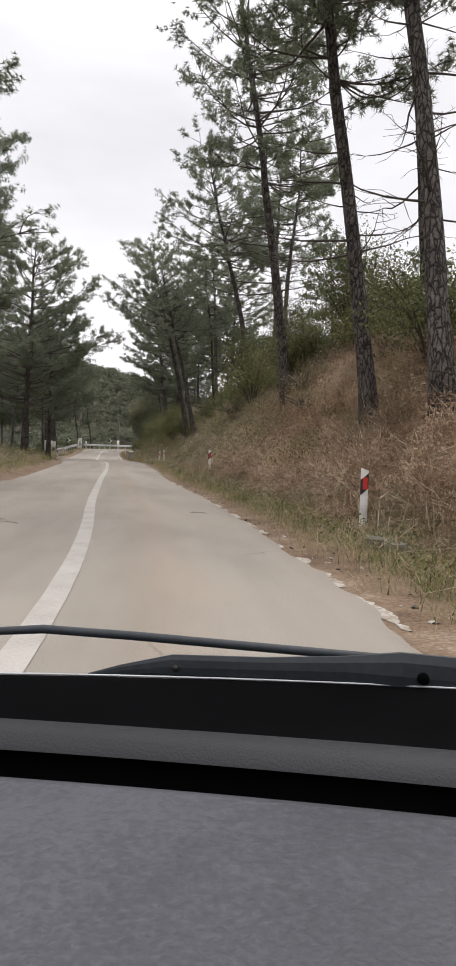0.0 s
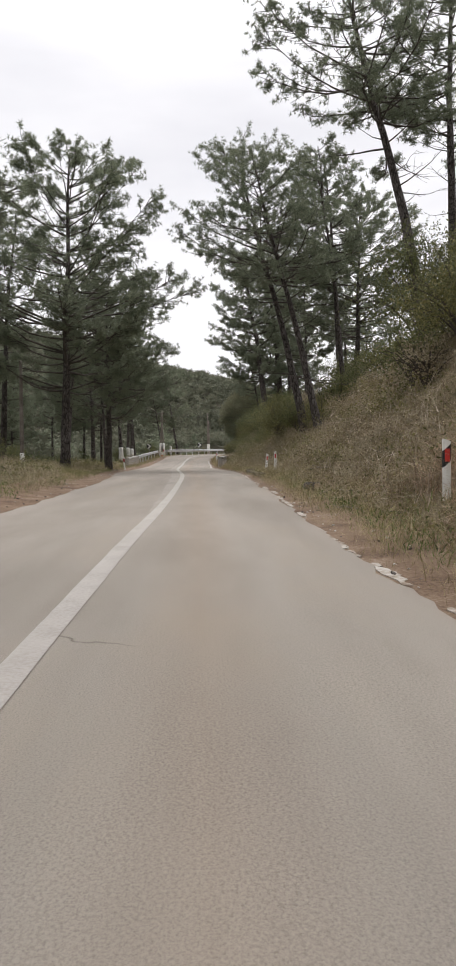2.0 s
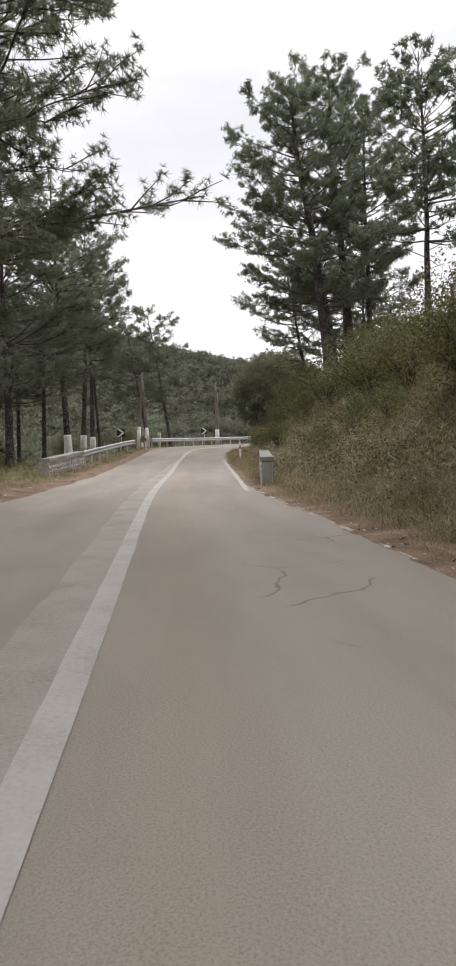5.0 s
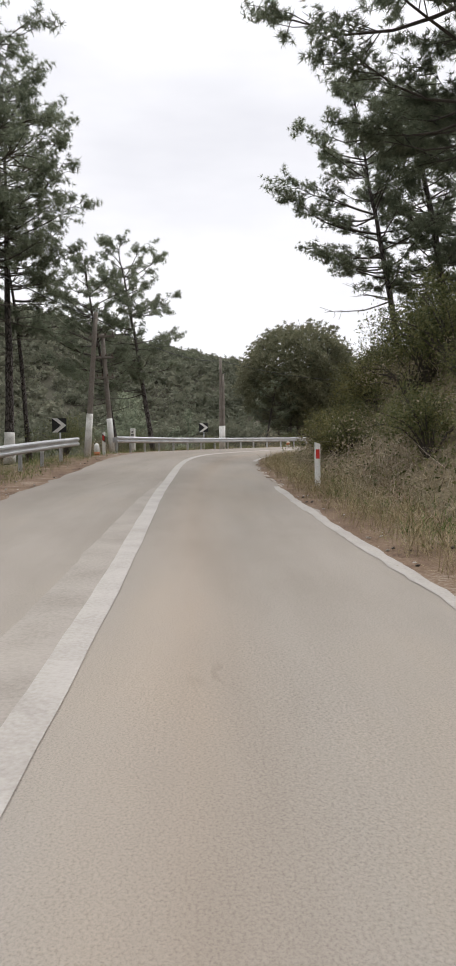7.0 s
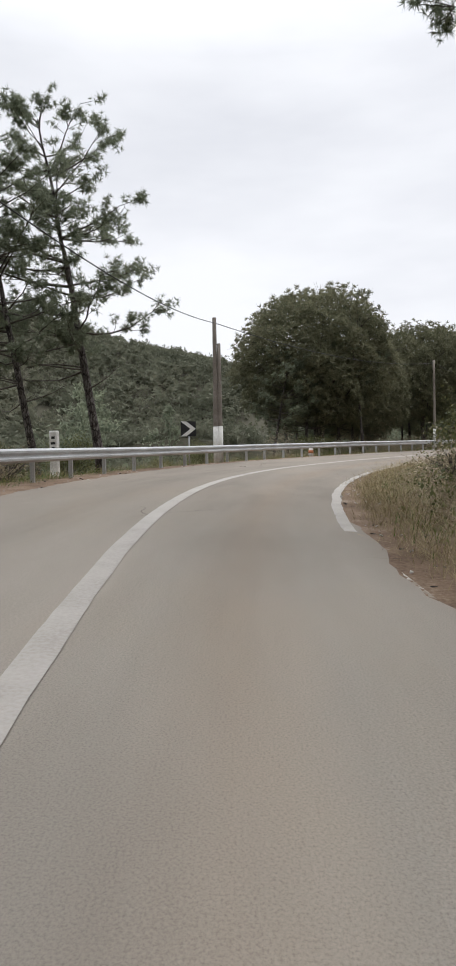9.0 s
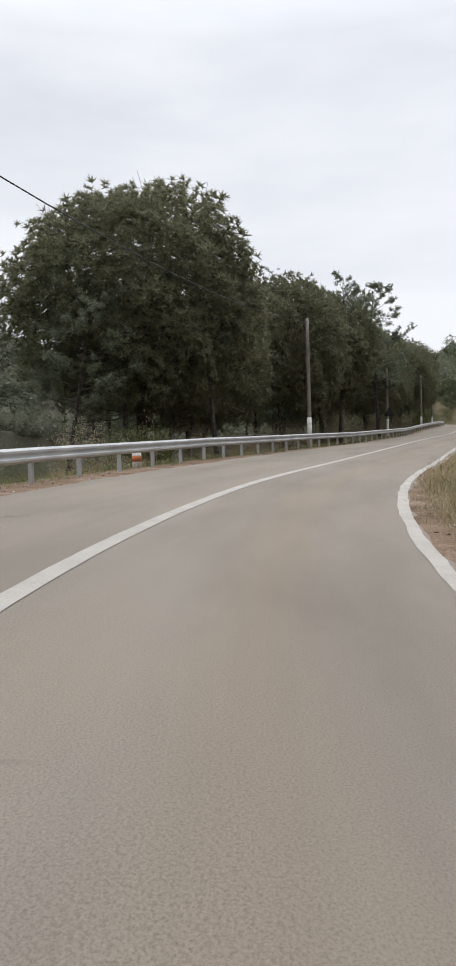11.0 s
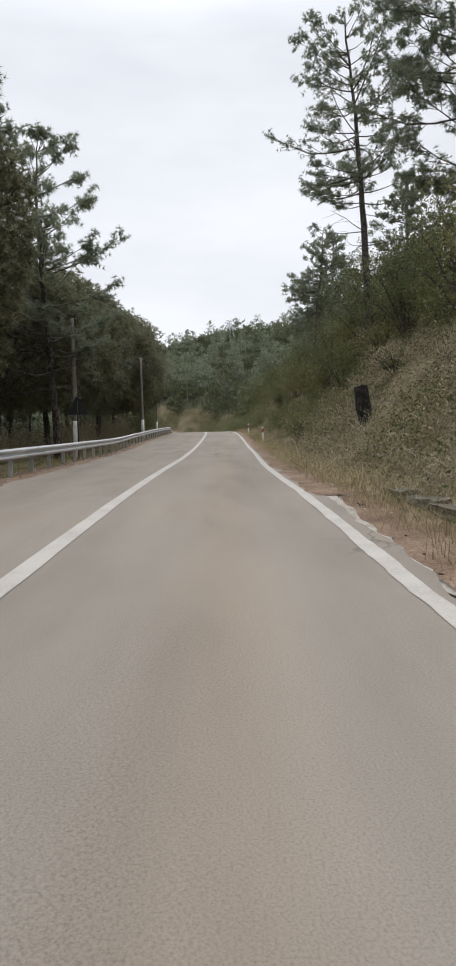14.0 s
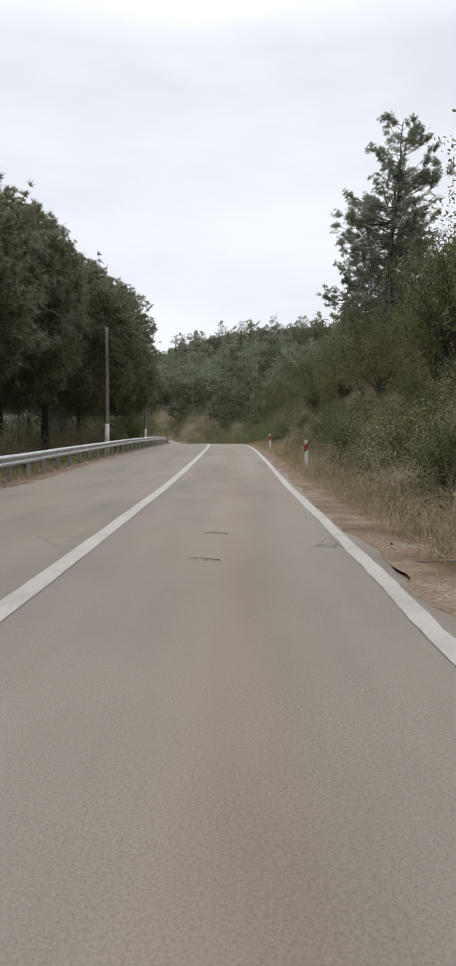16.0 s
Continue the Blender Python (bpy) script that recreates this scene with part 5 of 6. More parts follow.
def far_trees():
    """Small pines on the slopes beyond the road, joined."""
    r = np.random.default_rng(92)
    pool = []
    for k in range(6):
        v, f = [], []
        tv, tf = tube_arrays([(0, 0, -0.1), (r.normal(0, 0.02), r.normal(0, 0.02), 0.5), (r.normal(0, 0.04), r.normal(0, 0.04), 0.95)], [0.018, 0.012, 0.004], 3, False)
        v += list(tv)
        for a in tf:
            f += [[a[0], a[1], a[2]], [a[0], a[2], a[3]]]
        tiers = r.uniform(0.28, 0.98, 16)
        for h in tiers:
            reach = 0.24 * (1 - ((h - 0.28) / 0.75) ** 1.6) ** 0.6 * r.uniform(0.7, 1.1)
            a0 = r.uniform(0, 6.28)
            for m in range(34):
                q = np.array([math.cos(a0) * reach * 0.6, math.sin(a0) * reach * 0.6, h]) + r.normal(0, 1, 3) * np.array([reach * 0.42, reach * 0.42, 0.022])
                a, b = r.normal(size=3) * 0.016, r.normal(size=3) * 0.016
                n = len(v)
                v += [q - a, q + b, q + a]
                f.append([n, n + 1, n + 2])
        pool.append((np.array(v), np.array(f)))
    spots = []
    for n, sr, lr in ((60, (95, 152), (22, 95)), (90, (225, 345), (9, 55)), (110, (225, 345), (-60, -12)), (40, (120, 225), (-70, -25)), (40, (20, 100), (40, 80))):
        for k in range(n):
            p, left = axis_at(r.uniform(*sr))
            l = r.uniform(*lr)
            spots.append((p[0] + left[0] * l, p[1] + left[1] * l))
    for k in range(150):
        spots.append((r.uniform(40, 190), r.uniform(290, 400)))
    xy = np.array(spots)
    s, l, _ = to_road(xy)
    xy = xy[(np.maximum(right_edge(s) - l, l - left_edge(s)) > 7.5)]
    z = ground_height(xy[:, 0], xy[:, 1])
    v, f = scatter(np.concatenate([xy, z[:, None]], 1), np.tile(np.array([0.0, 0, 1]), (len(xy), 1)) + r.normal(0, 0.03, (len(xy), 3)), pool, r.uniform(6.0, 10.5, len(xy)), r)
    tagged(new("slope_pines", mesh_of("slope_pines", v, f, M["needle"])), "small grey-green pines scattered over the slopes", "woods", kind="stuff")


far_trees()
far_woods()


# ---------------- marker posts ----------------
def profile_prism(outline, z0, z1, slope=0.0):
    """A prism over an outline; the top slopes down towards +x by slope."""
    bm = bmesh.new()
    lo = [bm.verts.new((x, y, z0)) for x, y in outline]
    hi = [bm.verts.new((x, y, z1 - slope * x)) for x, y in outline]
    n = len(outline)
    bm.faces.new(lo[::-1])
    bm.faces.new(hi)
    for i in range(n):
        bm.faces.new((lo[i], lo[(i + 1) % n], hi[(i + 1) % n], hi[i]))
    return bm


def slanted_band(outline, z0, z1, slope, grow):
    bm = bmesh.new()
    o = [(x * grow, y * grow) for x, y in outline]
    lo = [bm.verts.new((x, y, z0 + slope * x)) for x, y in o]
    hi = [bm.verts.new((x, y, z1 + slope * x)) for x, y in o]
    n = len(o)
    for i in range(n):
        bm.faces.new((lo[i], lo[(i + 1) % n], hi[(i + 1) % n], hi[i]))
    bm.faces.new(hi)
    bm.faces.new(lo[::-1])
    return bm


POST = [(-0.06, -0.03), (-0.035, -0.045), (0.035, -0.045), (0.06, -0.03), (0.06, 0.02), (0.03, 0.045), (-0.03, 0.045), (-0.06, 0.02)]
post_meshes = (bm_mesh("shaft", profile_prism(POST, -0.25, 0.97, 0.35), M["post_white"]), bm_mesh("band", slanted_band(POST, 0.60, 0.86, 0.9, 1.04), M["black"]),
               box_mesh("reflector", (0.08, 0.014, 0.2), M["red"], (0, -0.05, 0.735), 0.004))


def marker_post(s, l, tilt=0.0, red=False, side=1):
    x, y, z = on_ground(s, l)
    root = thing("marker_post", pose(x, y, z, 0, tilt, heading(s)), "white roadside marker post with red reflector on black band" if not red else "white roadside marker post with a red reflector", "marker post", "marker posts")
    root.scale = (side, 1, 1)
    part("shaft", post_meshes[0], root)
    if not red:
        part("band", post_meshes[1], root, "slanted black band")
    part("reflector", post_meshes[2], root, "red reflector")
    return root


marker_post(11.4, -3.5)
marker_post(31.6, -3.85)
marker_post(54.7, -3.95, 0, True)
marker_post(57.3, -3.85, 5, True)
marker_post(95.7, -2.6, 0, True)
marker_post(153.5, -3.05)
marker_post(199.8, -2.5)
marker_post(219.7, -2.3)
marker_post(292.0, -2.3)
marker_post(74.2, 4.6, -4, False, -1)
marker_post(109.3, 5.35, 0, False, -1)


# ---------------- guard rails ----------------
def guard_rail(s0, s1, spacing, group):
    """Corrugated beam in 4 m lengths on steel posts."""
    root = thing("guard_rail", Matrix.Identity(4), "galvanised steel corrugated guard rail on short posts", "guard rail", group)
    section = [(0.0, 0.0), (0.03, 0.012), (0.075, 0.05), (0.075, 0.095), (0.03, 0.125), (0.02, 0.155), (0.03, 0.185), (0.075, 0.215), (0.075, 0.26), (0.03, 0.298), (0.0, 0.31)]
    loop = section + [(a - 0.006, b) for a, b in section[::-1]]
    posts = np.arange(s0 + 0.4, s1, spacing)
    ends = np.arange(s0, s1 + 0.01, 4.0)
    for a in ends[:-1]:
        ss = np.linspace(a, min(a + 4.06, s1), 7)
        rows = []
        for q in ss:
            l, lift = rail_line(q), 0.44
            lap = 0.004 if q > a + 3.9 else 0.0
            rows.append([on_road(q, l - o - lap, 0) for o, _ in loop])
        v = np.array(rows)
        for i, q in enumerate(ss):
            f0 = (q - AX_S[0]) * 2
            k = int(f0)
            w = f0 - k
            base = AX[k] * (1 - w) + AX[min(k + 1, len(AX) - 1)] * w
            left = AX_LEFT[k] * (1 - w) + AX_LEFT[min(k + 1, len(AX) - 1)] * w
            for j, (o, h) in enumerate(loop):
                lp = rail_line(q) - o - (0.004 if q > a + 3.9 else 0.0)
                v[i, j] = (base[0] + left[0] * lp, base[1] + left[1] * lp, base[2] + bank(q) * rail_line(q) - 0.04 + 0.44 + h)
        m, n = v.shape[:2]
        f = [[i * n + j, i * n + (j + 1) % n, (i + 1) * n + (j + 1) % n, (i + 1) * n + j] for i in range(m - 1) for j in range(n)]
        f += [list(range(n))[::-1], list(range((m - 1) * n, m * n))]
        part("beam", mesh_of("beam", v.reshape(-1, 3), f, M["steel"]), root)
    bm = bmesh.new()
    for at, size in (((0, 0, 0.15), (0.1, 0.008, 1.1)), ((-0.05, 0.025, 0.15), (0.008, 0.05, 1.1)), ((0.05, 0.025, 0.15), (0.008, 0.05, 1.1))):
        bmesh.ops.create_cube(bm, size=1, matrix=Matrix.Translation(at) @ Matrix.Diagonal((*size, 1)))
    post_me = bm_mesh("post", bm, M["steel"])
    block_me = box_mesh("spacer", (0.16, 0.1, 0.24), M["steel"], (-0.09, 0, 0.58), 0.01)
    for q in posts:
        x, y, z = on_road(q, rail_line(q) + 0.13, -0.04)
        p = part("post", post_me, root)
        p.matrix_world = pose(x, y, z, 0, 0, heading(q))
        b = part("spacer", block_me, p)
    return root


guard_rail(89.9, 105.9, 2.0, "guard rails")
guard_rail(111.3, 263.3, 2.0, "guard rails")


# ---------------- signs ----------------
def chevron_sign(s, l, top, turn, size=0.6):
    x, y, z = on_ground(s, l)
    root = thing("chevron_sign", pose(x, y, z, 0, 0, heading(s) + turn), "black square bend sign with one white chevron", "road sign", "bend signs")
    part("panel", box_mesh("panel", (size, 0.02, size), M["black"], (0, 0, top - size / 2), 0.004), root, "black sheet metal panel")
    bm = bmesh.new()
    h, w = size / 2 - 0.004, size * 0.36
    pts = [(-h, h), (-h + w, h), (h, 0), (-h + w, -h), (-h, -h), (h - w, 0)]
    lo = [bm.verts.new((px, -0.0145, top - size / 2 + pz)) for px, pz in pts]
    hi = [bm.verts.new((px, -0.0105, top - size / 2 + pz)) for px, pz in pts]
    for ring in (lo, hi):
        for q in ((0, 1, 2, 5), (5, 2, 3, 4)):
            bm.faces.new([ring[i] for i in q])
    for i in range(6):
        bm.faces.new((lo[i], lo[(i + 1) % 6], hi[(i + 1) % 6], hi[i]))
    part("chevron", bm_mesh("chevron", bm, M["post_white"]), root, "white reflective chevron")
    part("post", tube_mesh("post", [(0.02, 0.045, -0.4), (0.02, 0.045, top - 0.08)], [0.03, 0.03], M["steel"], 10), root)
    return root


chevron_sign(109.1, 7.2, 1.75, 8)
chevron_sign(124.8, 6.0, 1.75, 25)


def warning_sign(s, l):
    x, y, z = on_ground(s, l)
    root = thing("warning_sign", pose(x, y, z, 0, 0, heading(s)), "triangular road sign seen from its dark back", "road sign")
    bm = bmesh.new()
    tri = [(-0.48, 1.95), (0.48, 1.95), (0.06, 2.74), (-0.06, 2.74)]
    a = [bm.verts.new((px, -0.012, pz)) for px, pz in tri]
    b = [bm.verts.new((px, 0.012, pz)) for px, pz in tri]
    bm.faces.new(a)
    bm.faces.new(b[::-1])
    for i in range(4):
        bm.faces.new((a[i], b[i], b[(i + 1) % 4], a[(i + 1) % 4]))
    part("panel", bm_mesh("panel", bm, M["sign_grey"]), root, "dark grey sheet metal back")
    part("post", tube_mesh("post", [(0, -0.045, -0.4), (0, -0.045, 2.55)], [0.03, 0.03], M["sign_grey"], 10), root)
    for h in (2.1, 2.45):
        part("clamp", box_mesh("clamp", (0.3, 0.02, 0.05), M["sign_grey"], (0, -0.025, h), 0.004), root)


warning_sign(183.4, 6.4)


# ---------------- timber poles and cable ----------------
def timber_pole(s, l, height, lean=(0, 0), base=1.7, arms=(), label="weathered timber utility pole with a whitewashed base", girth=0.13):
    x, y, z = on_ground(s, l)
    root = thing("utility_pole", pose(x, y, z, 0, 0, heading(s)), label, "utility pole", "utility poles")
    k = np.linspace(0, 1, 6)

    def spot(h):
        return np.array([lean[0] * h, lean[1] * h, h])

    part("shaft", tube_mesh("shaft", [spot(-0.5 + (height + 0.5) * q) for q in k], girth - 0.045 * k, M["pole"], 12), root)
    part("painted_base", tube_mesh("painted_base", [spot(h) for h in (-0.3, base * 0.5, base)], [girth + 0.006, girth + 0.004, girth - 0.004], M["whitewash"], 12), root, "whitewashed foot")
    for h, w in arms:
        c = spot(h)
        arm = part("crossarm", box_mesh("crossarm", (w, 0.09, 0.1), M["pole"], (c[0], c[1] - 0.13, c[2]), 0.012), root)
        for q in np.linspace(-w / 2 + 0.1, w / 2 - 0.1, 4):
            part("insulator", tube_mesh("insulator", [(c[0] + q, c[1] - 0.13, c[2] + 0.05), (c[0] + q, c[1] - 0.13, c[2] + 0.1), (c[0] + q, c[1] - 0.13, c[2] + 0.13), (c[0] + q, c[1] - 0.13, c[2] + 0.17)], [0.02, 0.045, 0.03, 0.04], M["insulator"], 8), arm)
    return root.matrix_world @ Vector(spot(height - 0.22))


tops = [timber_pole(60.9, 9.3, 5.7, base=0.6), timber_pole(107.2, 5.35, 5.6, (0.075, 0.0))]
timber_pole(113.2, 6.3, 5.75, (-0.075, 0.0), arms=((5.6, 1.3), (4.6, 1.05), (3.65, 0.95)), label="braced timber pole with cross arms and a whitewashed base", girth=0.14)
tops.append(timber_pole(127.6, 6.2, 6.35, base=1.6))
timber_pole(127.65, 6.03, 5.2, (0.0, 0.0), base=1.6, label="shorter timber pole strapped beside a taller one", girth=0.12)
tops.append(timber_pole(157.0, 6.6, 7.15))
tops.append(timber_pole(184.3, 6.7, 6.3))
tops.append(timber_pole(213.9, 7.1, 7.0))
tops.append(timber_pole(244.0, 8.0, 6.9))
for a, b in zip(tops, tops[1:]):
    u = np.linspace(0, 1, 25)
    span = (b - a).length
    line = [a.lerp(b, q) - Vector((0, 0, 4 * q * (1 - q) * span * 0.022)) for q in u]
    tagged(new("overhead_cable", tube_mesh("overhead_cable", line, [0.016] * 25, M["cable"], 5)), "dark sagging overhead cable between timber poles", "cable", "overhead cables")


# lattice mast on the far hill
def lattice_mast():
    x, y = 129.0, 359.0
    z = float(ground_height(np.array([x]), np.array([y]))[0])
    top = 52.0 - z
    root = thing("lattice_mast", pose(x, y, z, 0, 0, 20), "distant steel lattice power mast on the hill", "power mast")
    w0, w1 = 1.6, 0.35
    for sx in (-1, 1):
        for sy in (-1, 1):
            part("leg", tube_mesh("leg", [(sx * w0, sy * w0, -2), (sx * w1, sy * w1, top)], [0.12, 0.08], M["steel"], 5), root)
    for k in range(9):
        a, b = k / 9, (k + 1) / 9
        wa, wb = w0 + (w1 - w0) * a, w0 + (w1 - w0) * b
        for sy in (-1, 1):
            part("brace", tube_mesh("brace", [(-wa, sy * wa, top * a), (wb, sy * wb, top * b)], [0.07, 0.07], M["steel"], 4), root)
    for h, w in ((0.97, 1.6), (0.86, 2.4), (0.75, 2.0)):
        part("arm", box_mesh("arm", (w * 2, 0.25, 0.25), M["steel"], (0, 0, top * h), 0.03), root)


lattice_mast()


def swept(name, rows, mat, smooth=True):
    """A sheet through rows of points."""
    v = np.array(rows, float)
    m, n = v.shape[:2]
    f = [[i * n + j, i * n + j + 1, (i + 1) * n + j + 1, (i + 1) * n + j] for i in range(m - 1) for j in range(n - 1)]
    return mesh_of(name, v.reshape(-1, 3), f, mat, smooth)


# ---------------- stone walls, kerb blocks, stump ----------------
def stone_wall(name, s0, s1, l_of, height, label, seed, cap=True):
    r = np.random.default_rng(seed)
    root = thing(name, Matrix.Identity(4), label, "wall")
    ss = np.linspace(s0, s1, 12)
    thick = 0.38
    core, top = [], []
    for q in ss:
        for o, h in ((0.04, -0.4), (0.04, height - 0.02), (thick - 0.04, height - 0.02), (thick - 0.04, -0.4)):
            core.append(on_road(q, l_of(q) - o, h))
        for o, h in ((-0.03, height), (-0.02, height + 0.13), (thick + 0.02, height + 0.13), (thick + 0.03, height)):
            top.append(on_road(q, l_of(q) - o, h + 0.008 * math.sin(q * 3)))
    n = 4
    f = [[i * n + j, i * n + (j + 1) % n, (i + 1) * n + (j + 1) % n, (i + 1) * n + j] for i in range(11) for j in range(n)] + [[3, 2, 1, 0], [44, 45, 46, 47]]
    part("core", mesh_of("core", core, f, M["mortar"]), root, "pale lime mortar")
    if cap:
        part("coping", mesh_of("coping", top, f, M["concrete"]), root, "rough concrete coping")
    shapes = []
    for k in range(8):
        bm = bmesh.new()
        bmesh.ops.create_icosphere(bm, subdivisions=1, radius=0.5)
        for v in bm.verts:
            v.co = Vector([math.copysign(abs(c * 2) ** 0.55 / 2, c) for c in v.co]) * r.uniform(0.88, 1.08)
        shapes.append(bm_mesh("stone", bm, M["stone"]))
    z = -0.05
    while z < height - 0.06:
        hh = r.uniform(0.12, 0.21)
        q = s0
        while q < s1 - 0.05:
            w = r.uniform(0.16, 0.4)
            for face in (0.03, thick - 0.03):
                x, y, zz = on_road(q + w / 2, l_of(q) - face, z + hh / 2)
                st = part("stone", shapes[r.integers(0, 8)], root)
                st.matrix_world = pose(x, y, zz, r.uniform(-5, 5), r.uniform(-4, 4), heading(q)) @ Matrix.Diagonal((r.uniform(0.055, 0.09), w * 1.0, hh * 0.98, 1))
            q += w
        z += hh
    return root


stone_wall("stone_wall", 78.2, 86.5, lambda s: -2.5 - (s - 78.2) * 0.07, 0.72, "low rubble stone wall with a concrete coping beside the road", 3)
stone_wall("stone_wall", 84.5, 90.5, lambda s: 5.75 - (s - 84.5) * 0.06, 0.62, "low rubble stone parapet at the end of the guard rail", 4)


def rock_cutting(s0, s1, side):
    """A pale broken rock face beside the climbing end of the road."""
    r = np.random.default_rng(19)
    rows = []
    for i, s in enumerate(np.linspace(s0, s1, 26)):
        rows.append([])
        for j, (d, h) in enumerate(((0.6, -0.3), (0.9, 0.5), (1.3, 1.1), (1.6, 1.9), (2.3, 2.5), (3.4, 2.9), (5.5, 2.2))):
            k = 1 - abs(i - 13) / 15
            x, y, z = on_road(s, left_edge(s) + d if side > 0 else right_edge(s) - d, h * k)
            rows[-1].append((x + r.normal(0, 0.18), y + r.normal(0, 0.18), z + r.normal(0, 0.14)))
    tagged(new("rock_cutting", swept("rock_cutting", rows, M["stone"], False)), "pale broken rock face beside the climbing road", "rock face", kind="structure")


def kerb_block(s, l, length, h):
    x, y, z = on_ground(s, l)
    bm = bmesh.new()
    bmesh.ops.create_cube(bm, size=1, matrix=Matrix.Translation((0, 0, h / 2 - 0.05)) @ Matrix.Diagonal((0.3, length, h, 1)))
    bmesh.ops.subdivide_edges(bm, edges=bm.edges[:], cuts=2, use_grid_fill=True)
    r = random.Random(int(s * 10))
    for v in bm.verts:
        v.co += Vector((r.uniform(-0.02, 0.02), r.uniform(-0.03, 0.03), r.uniform(-0.025, 0.025)))
    ob = new("kerb_block", bm_mesh("kerb_block", bm, M["mossy"]))
    ob.matrix_world = pose(x, y, z, 0, 0, heading(s) + r.uniform(-2, 2))
    tagged(ob, "weathered mossy concrete kerb block at the bank foot", "kerb", "kerb blocks")


for s, l in ((9.0, -3.05), (49.0, -2.55), (50.1, -2.6), (51.2, -2.62), (52.3, -2.65), (53.4, -2.7), (54.5, -2.78), (55.6, -2.85), (160.8, -2.75), (162.0, -2.75), (163.2, -2.75)):
    kerb_block(s, l, 1.05, 0.19)


def stump(s, l):
    x, y, z = on_ground(s, l)
    r = np.random.default_rng(8)
    root = thing("tree_stump", pose(x, y, z, 0, 0, heading(s)), "charred black leaning pine stump on the grassy bank", "tree stump")
    k = np.linspace(0, 1, 9)
    v, f = tube_arrays(np.stack([-0.22 * k, 0 * k, -0.3 + 1.5 * k], -1), 0.27 - 0.05 * k, 14)
    v = v.reshape(9, 14, 3)
    v += r.normal(0, 0.014, v.shape)
    part("trunk", mesh_of("trunk", v.reshape(-1, 3), f, M["charred"], False), root)


rock_cutting(300, 322, 1)
M["charred"] = material("charred_bark", [(0.006, 0.006, 0.006), (0.022, 0.02, 0.018), (0.06, 0.053, 0.046)], 5.0, 0.95, 16.0, 1.0, dist=0.05)
stump(175.8, -4.75)


# ---------------- small things by the road ----------------
M["cut_wood"] = material("cut_wood_end", [(0.30, 0.23, 0.15), (0.45, 0.36, 0.25)], 6.0, 0.85, 30.0, 0.3)
M["orange"] = material("faded_orange_paint", [(0.42, 0.13, 0.05), (0.55, 0.2, 0.09)], 5.0, 0.7, 40.0, 0.1, coords="World")
M["dead_wood"] = material("dead_wood", [(0.12, 0.10, 0.085), (0.25, 0.22, 0.185), (0.38, 0.34, 0.30)], 3.0, 0.9, 26.0, 0.4)


def cut_log(s, l, length, rad, turn):
    x, y, z = on_ground(s, l)
    r = np.random.default_rng(int(s * 7))
    root = thing("log", pose(x, y, z + rad * 0.9, 0, 0, heading(s) + turn), "short cut pine log lying on the verge", "log", "cut logs")
    k = np.linspace(-0.5, 0.5, 6)
    v, f = tube_arrays(np.stack([0.02 * np.sin(k * 5), k * length, 0 * k], -1), rad * (1 + 0.06 * np.sin(k * 9)), 12)
    v = v + r.normal(0, rad * 0.03, v.shape)
    part("bark", mesh_of("bark", v, f, M["bark"], True), root)
    for e in (-1, 1):
        bm = bmesh.new()
        bmesh.ops.create_cone(bm, cap_ends=True, segments=12, radius1=rad * 0.86, radius2=rad * 0.84, depth=0.02, matrix=pose(0.02 * math.sin(e * 2.5), e * (length / 2 + 0.006), 0, 90))
        part("cut_end", bm_mesh("cut_end", bm, M["cut_wood"]), root, "pale sawn end")


cut_log(39.4, -3.0, 0.55, 0.13, 25)
cut_log(57.9, -3.15, 0.5, 0.11, 60)


def fallen_branch(s, l, length, rad, turn, forks=3, rise=0.06):
    x, y, z = on_ground(s, l)
    z = max(z, on_road(s, l)[2] if right_edge(s) < l < left_edge(s) else z)
    r = np.random.default_rng(int(s * 11 + l * 5))
    heap = Heap()
    k = np.linspace(0, 1, 7)
    line = np.stack([np.cumsum(r.normal(0, 0.03, 7)) * length, (k - 0.5) * length, rad + rise * np.sin(k * 3.1)], -1)
    v, f = tube_arrays(line, rad * (1 - 0.7 * k), 6)
    heap.add(v, f)
    for i in range(forks):
        q = r.uniform(0.2, 0.8)
        p = np.array([np.interp(q, k, line[:, j]) for j in range(3)])
        d = np.array([r.choice([-1, 1]) * r.uniform(0.3, 0.9), r.uniform(0.3, 0.9), r.uniform(0.0, 0.35)]) * length * r.uniform(0.18, 0.4)
        v, f = tube_arrays(np.array([p, p + d * 0.5 + r.normal(0, 0.015, 3), p + d]), np.array([0.5, 0.4, 0.2]) * rad, 4)
        heap.add(v, f)
    ob = new("fallen_branch", heap.mesh("fallen_branch", M["dead_wood"], True))
    ob.matrix_world = pose(x, y, z, 0, 0, heading(s) + turn)
    tagged(ob, "grey dead branch lying beside the road", "branch", "fallen branches")


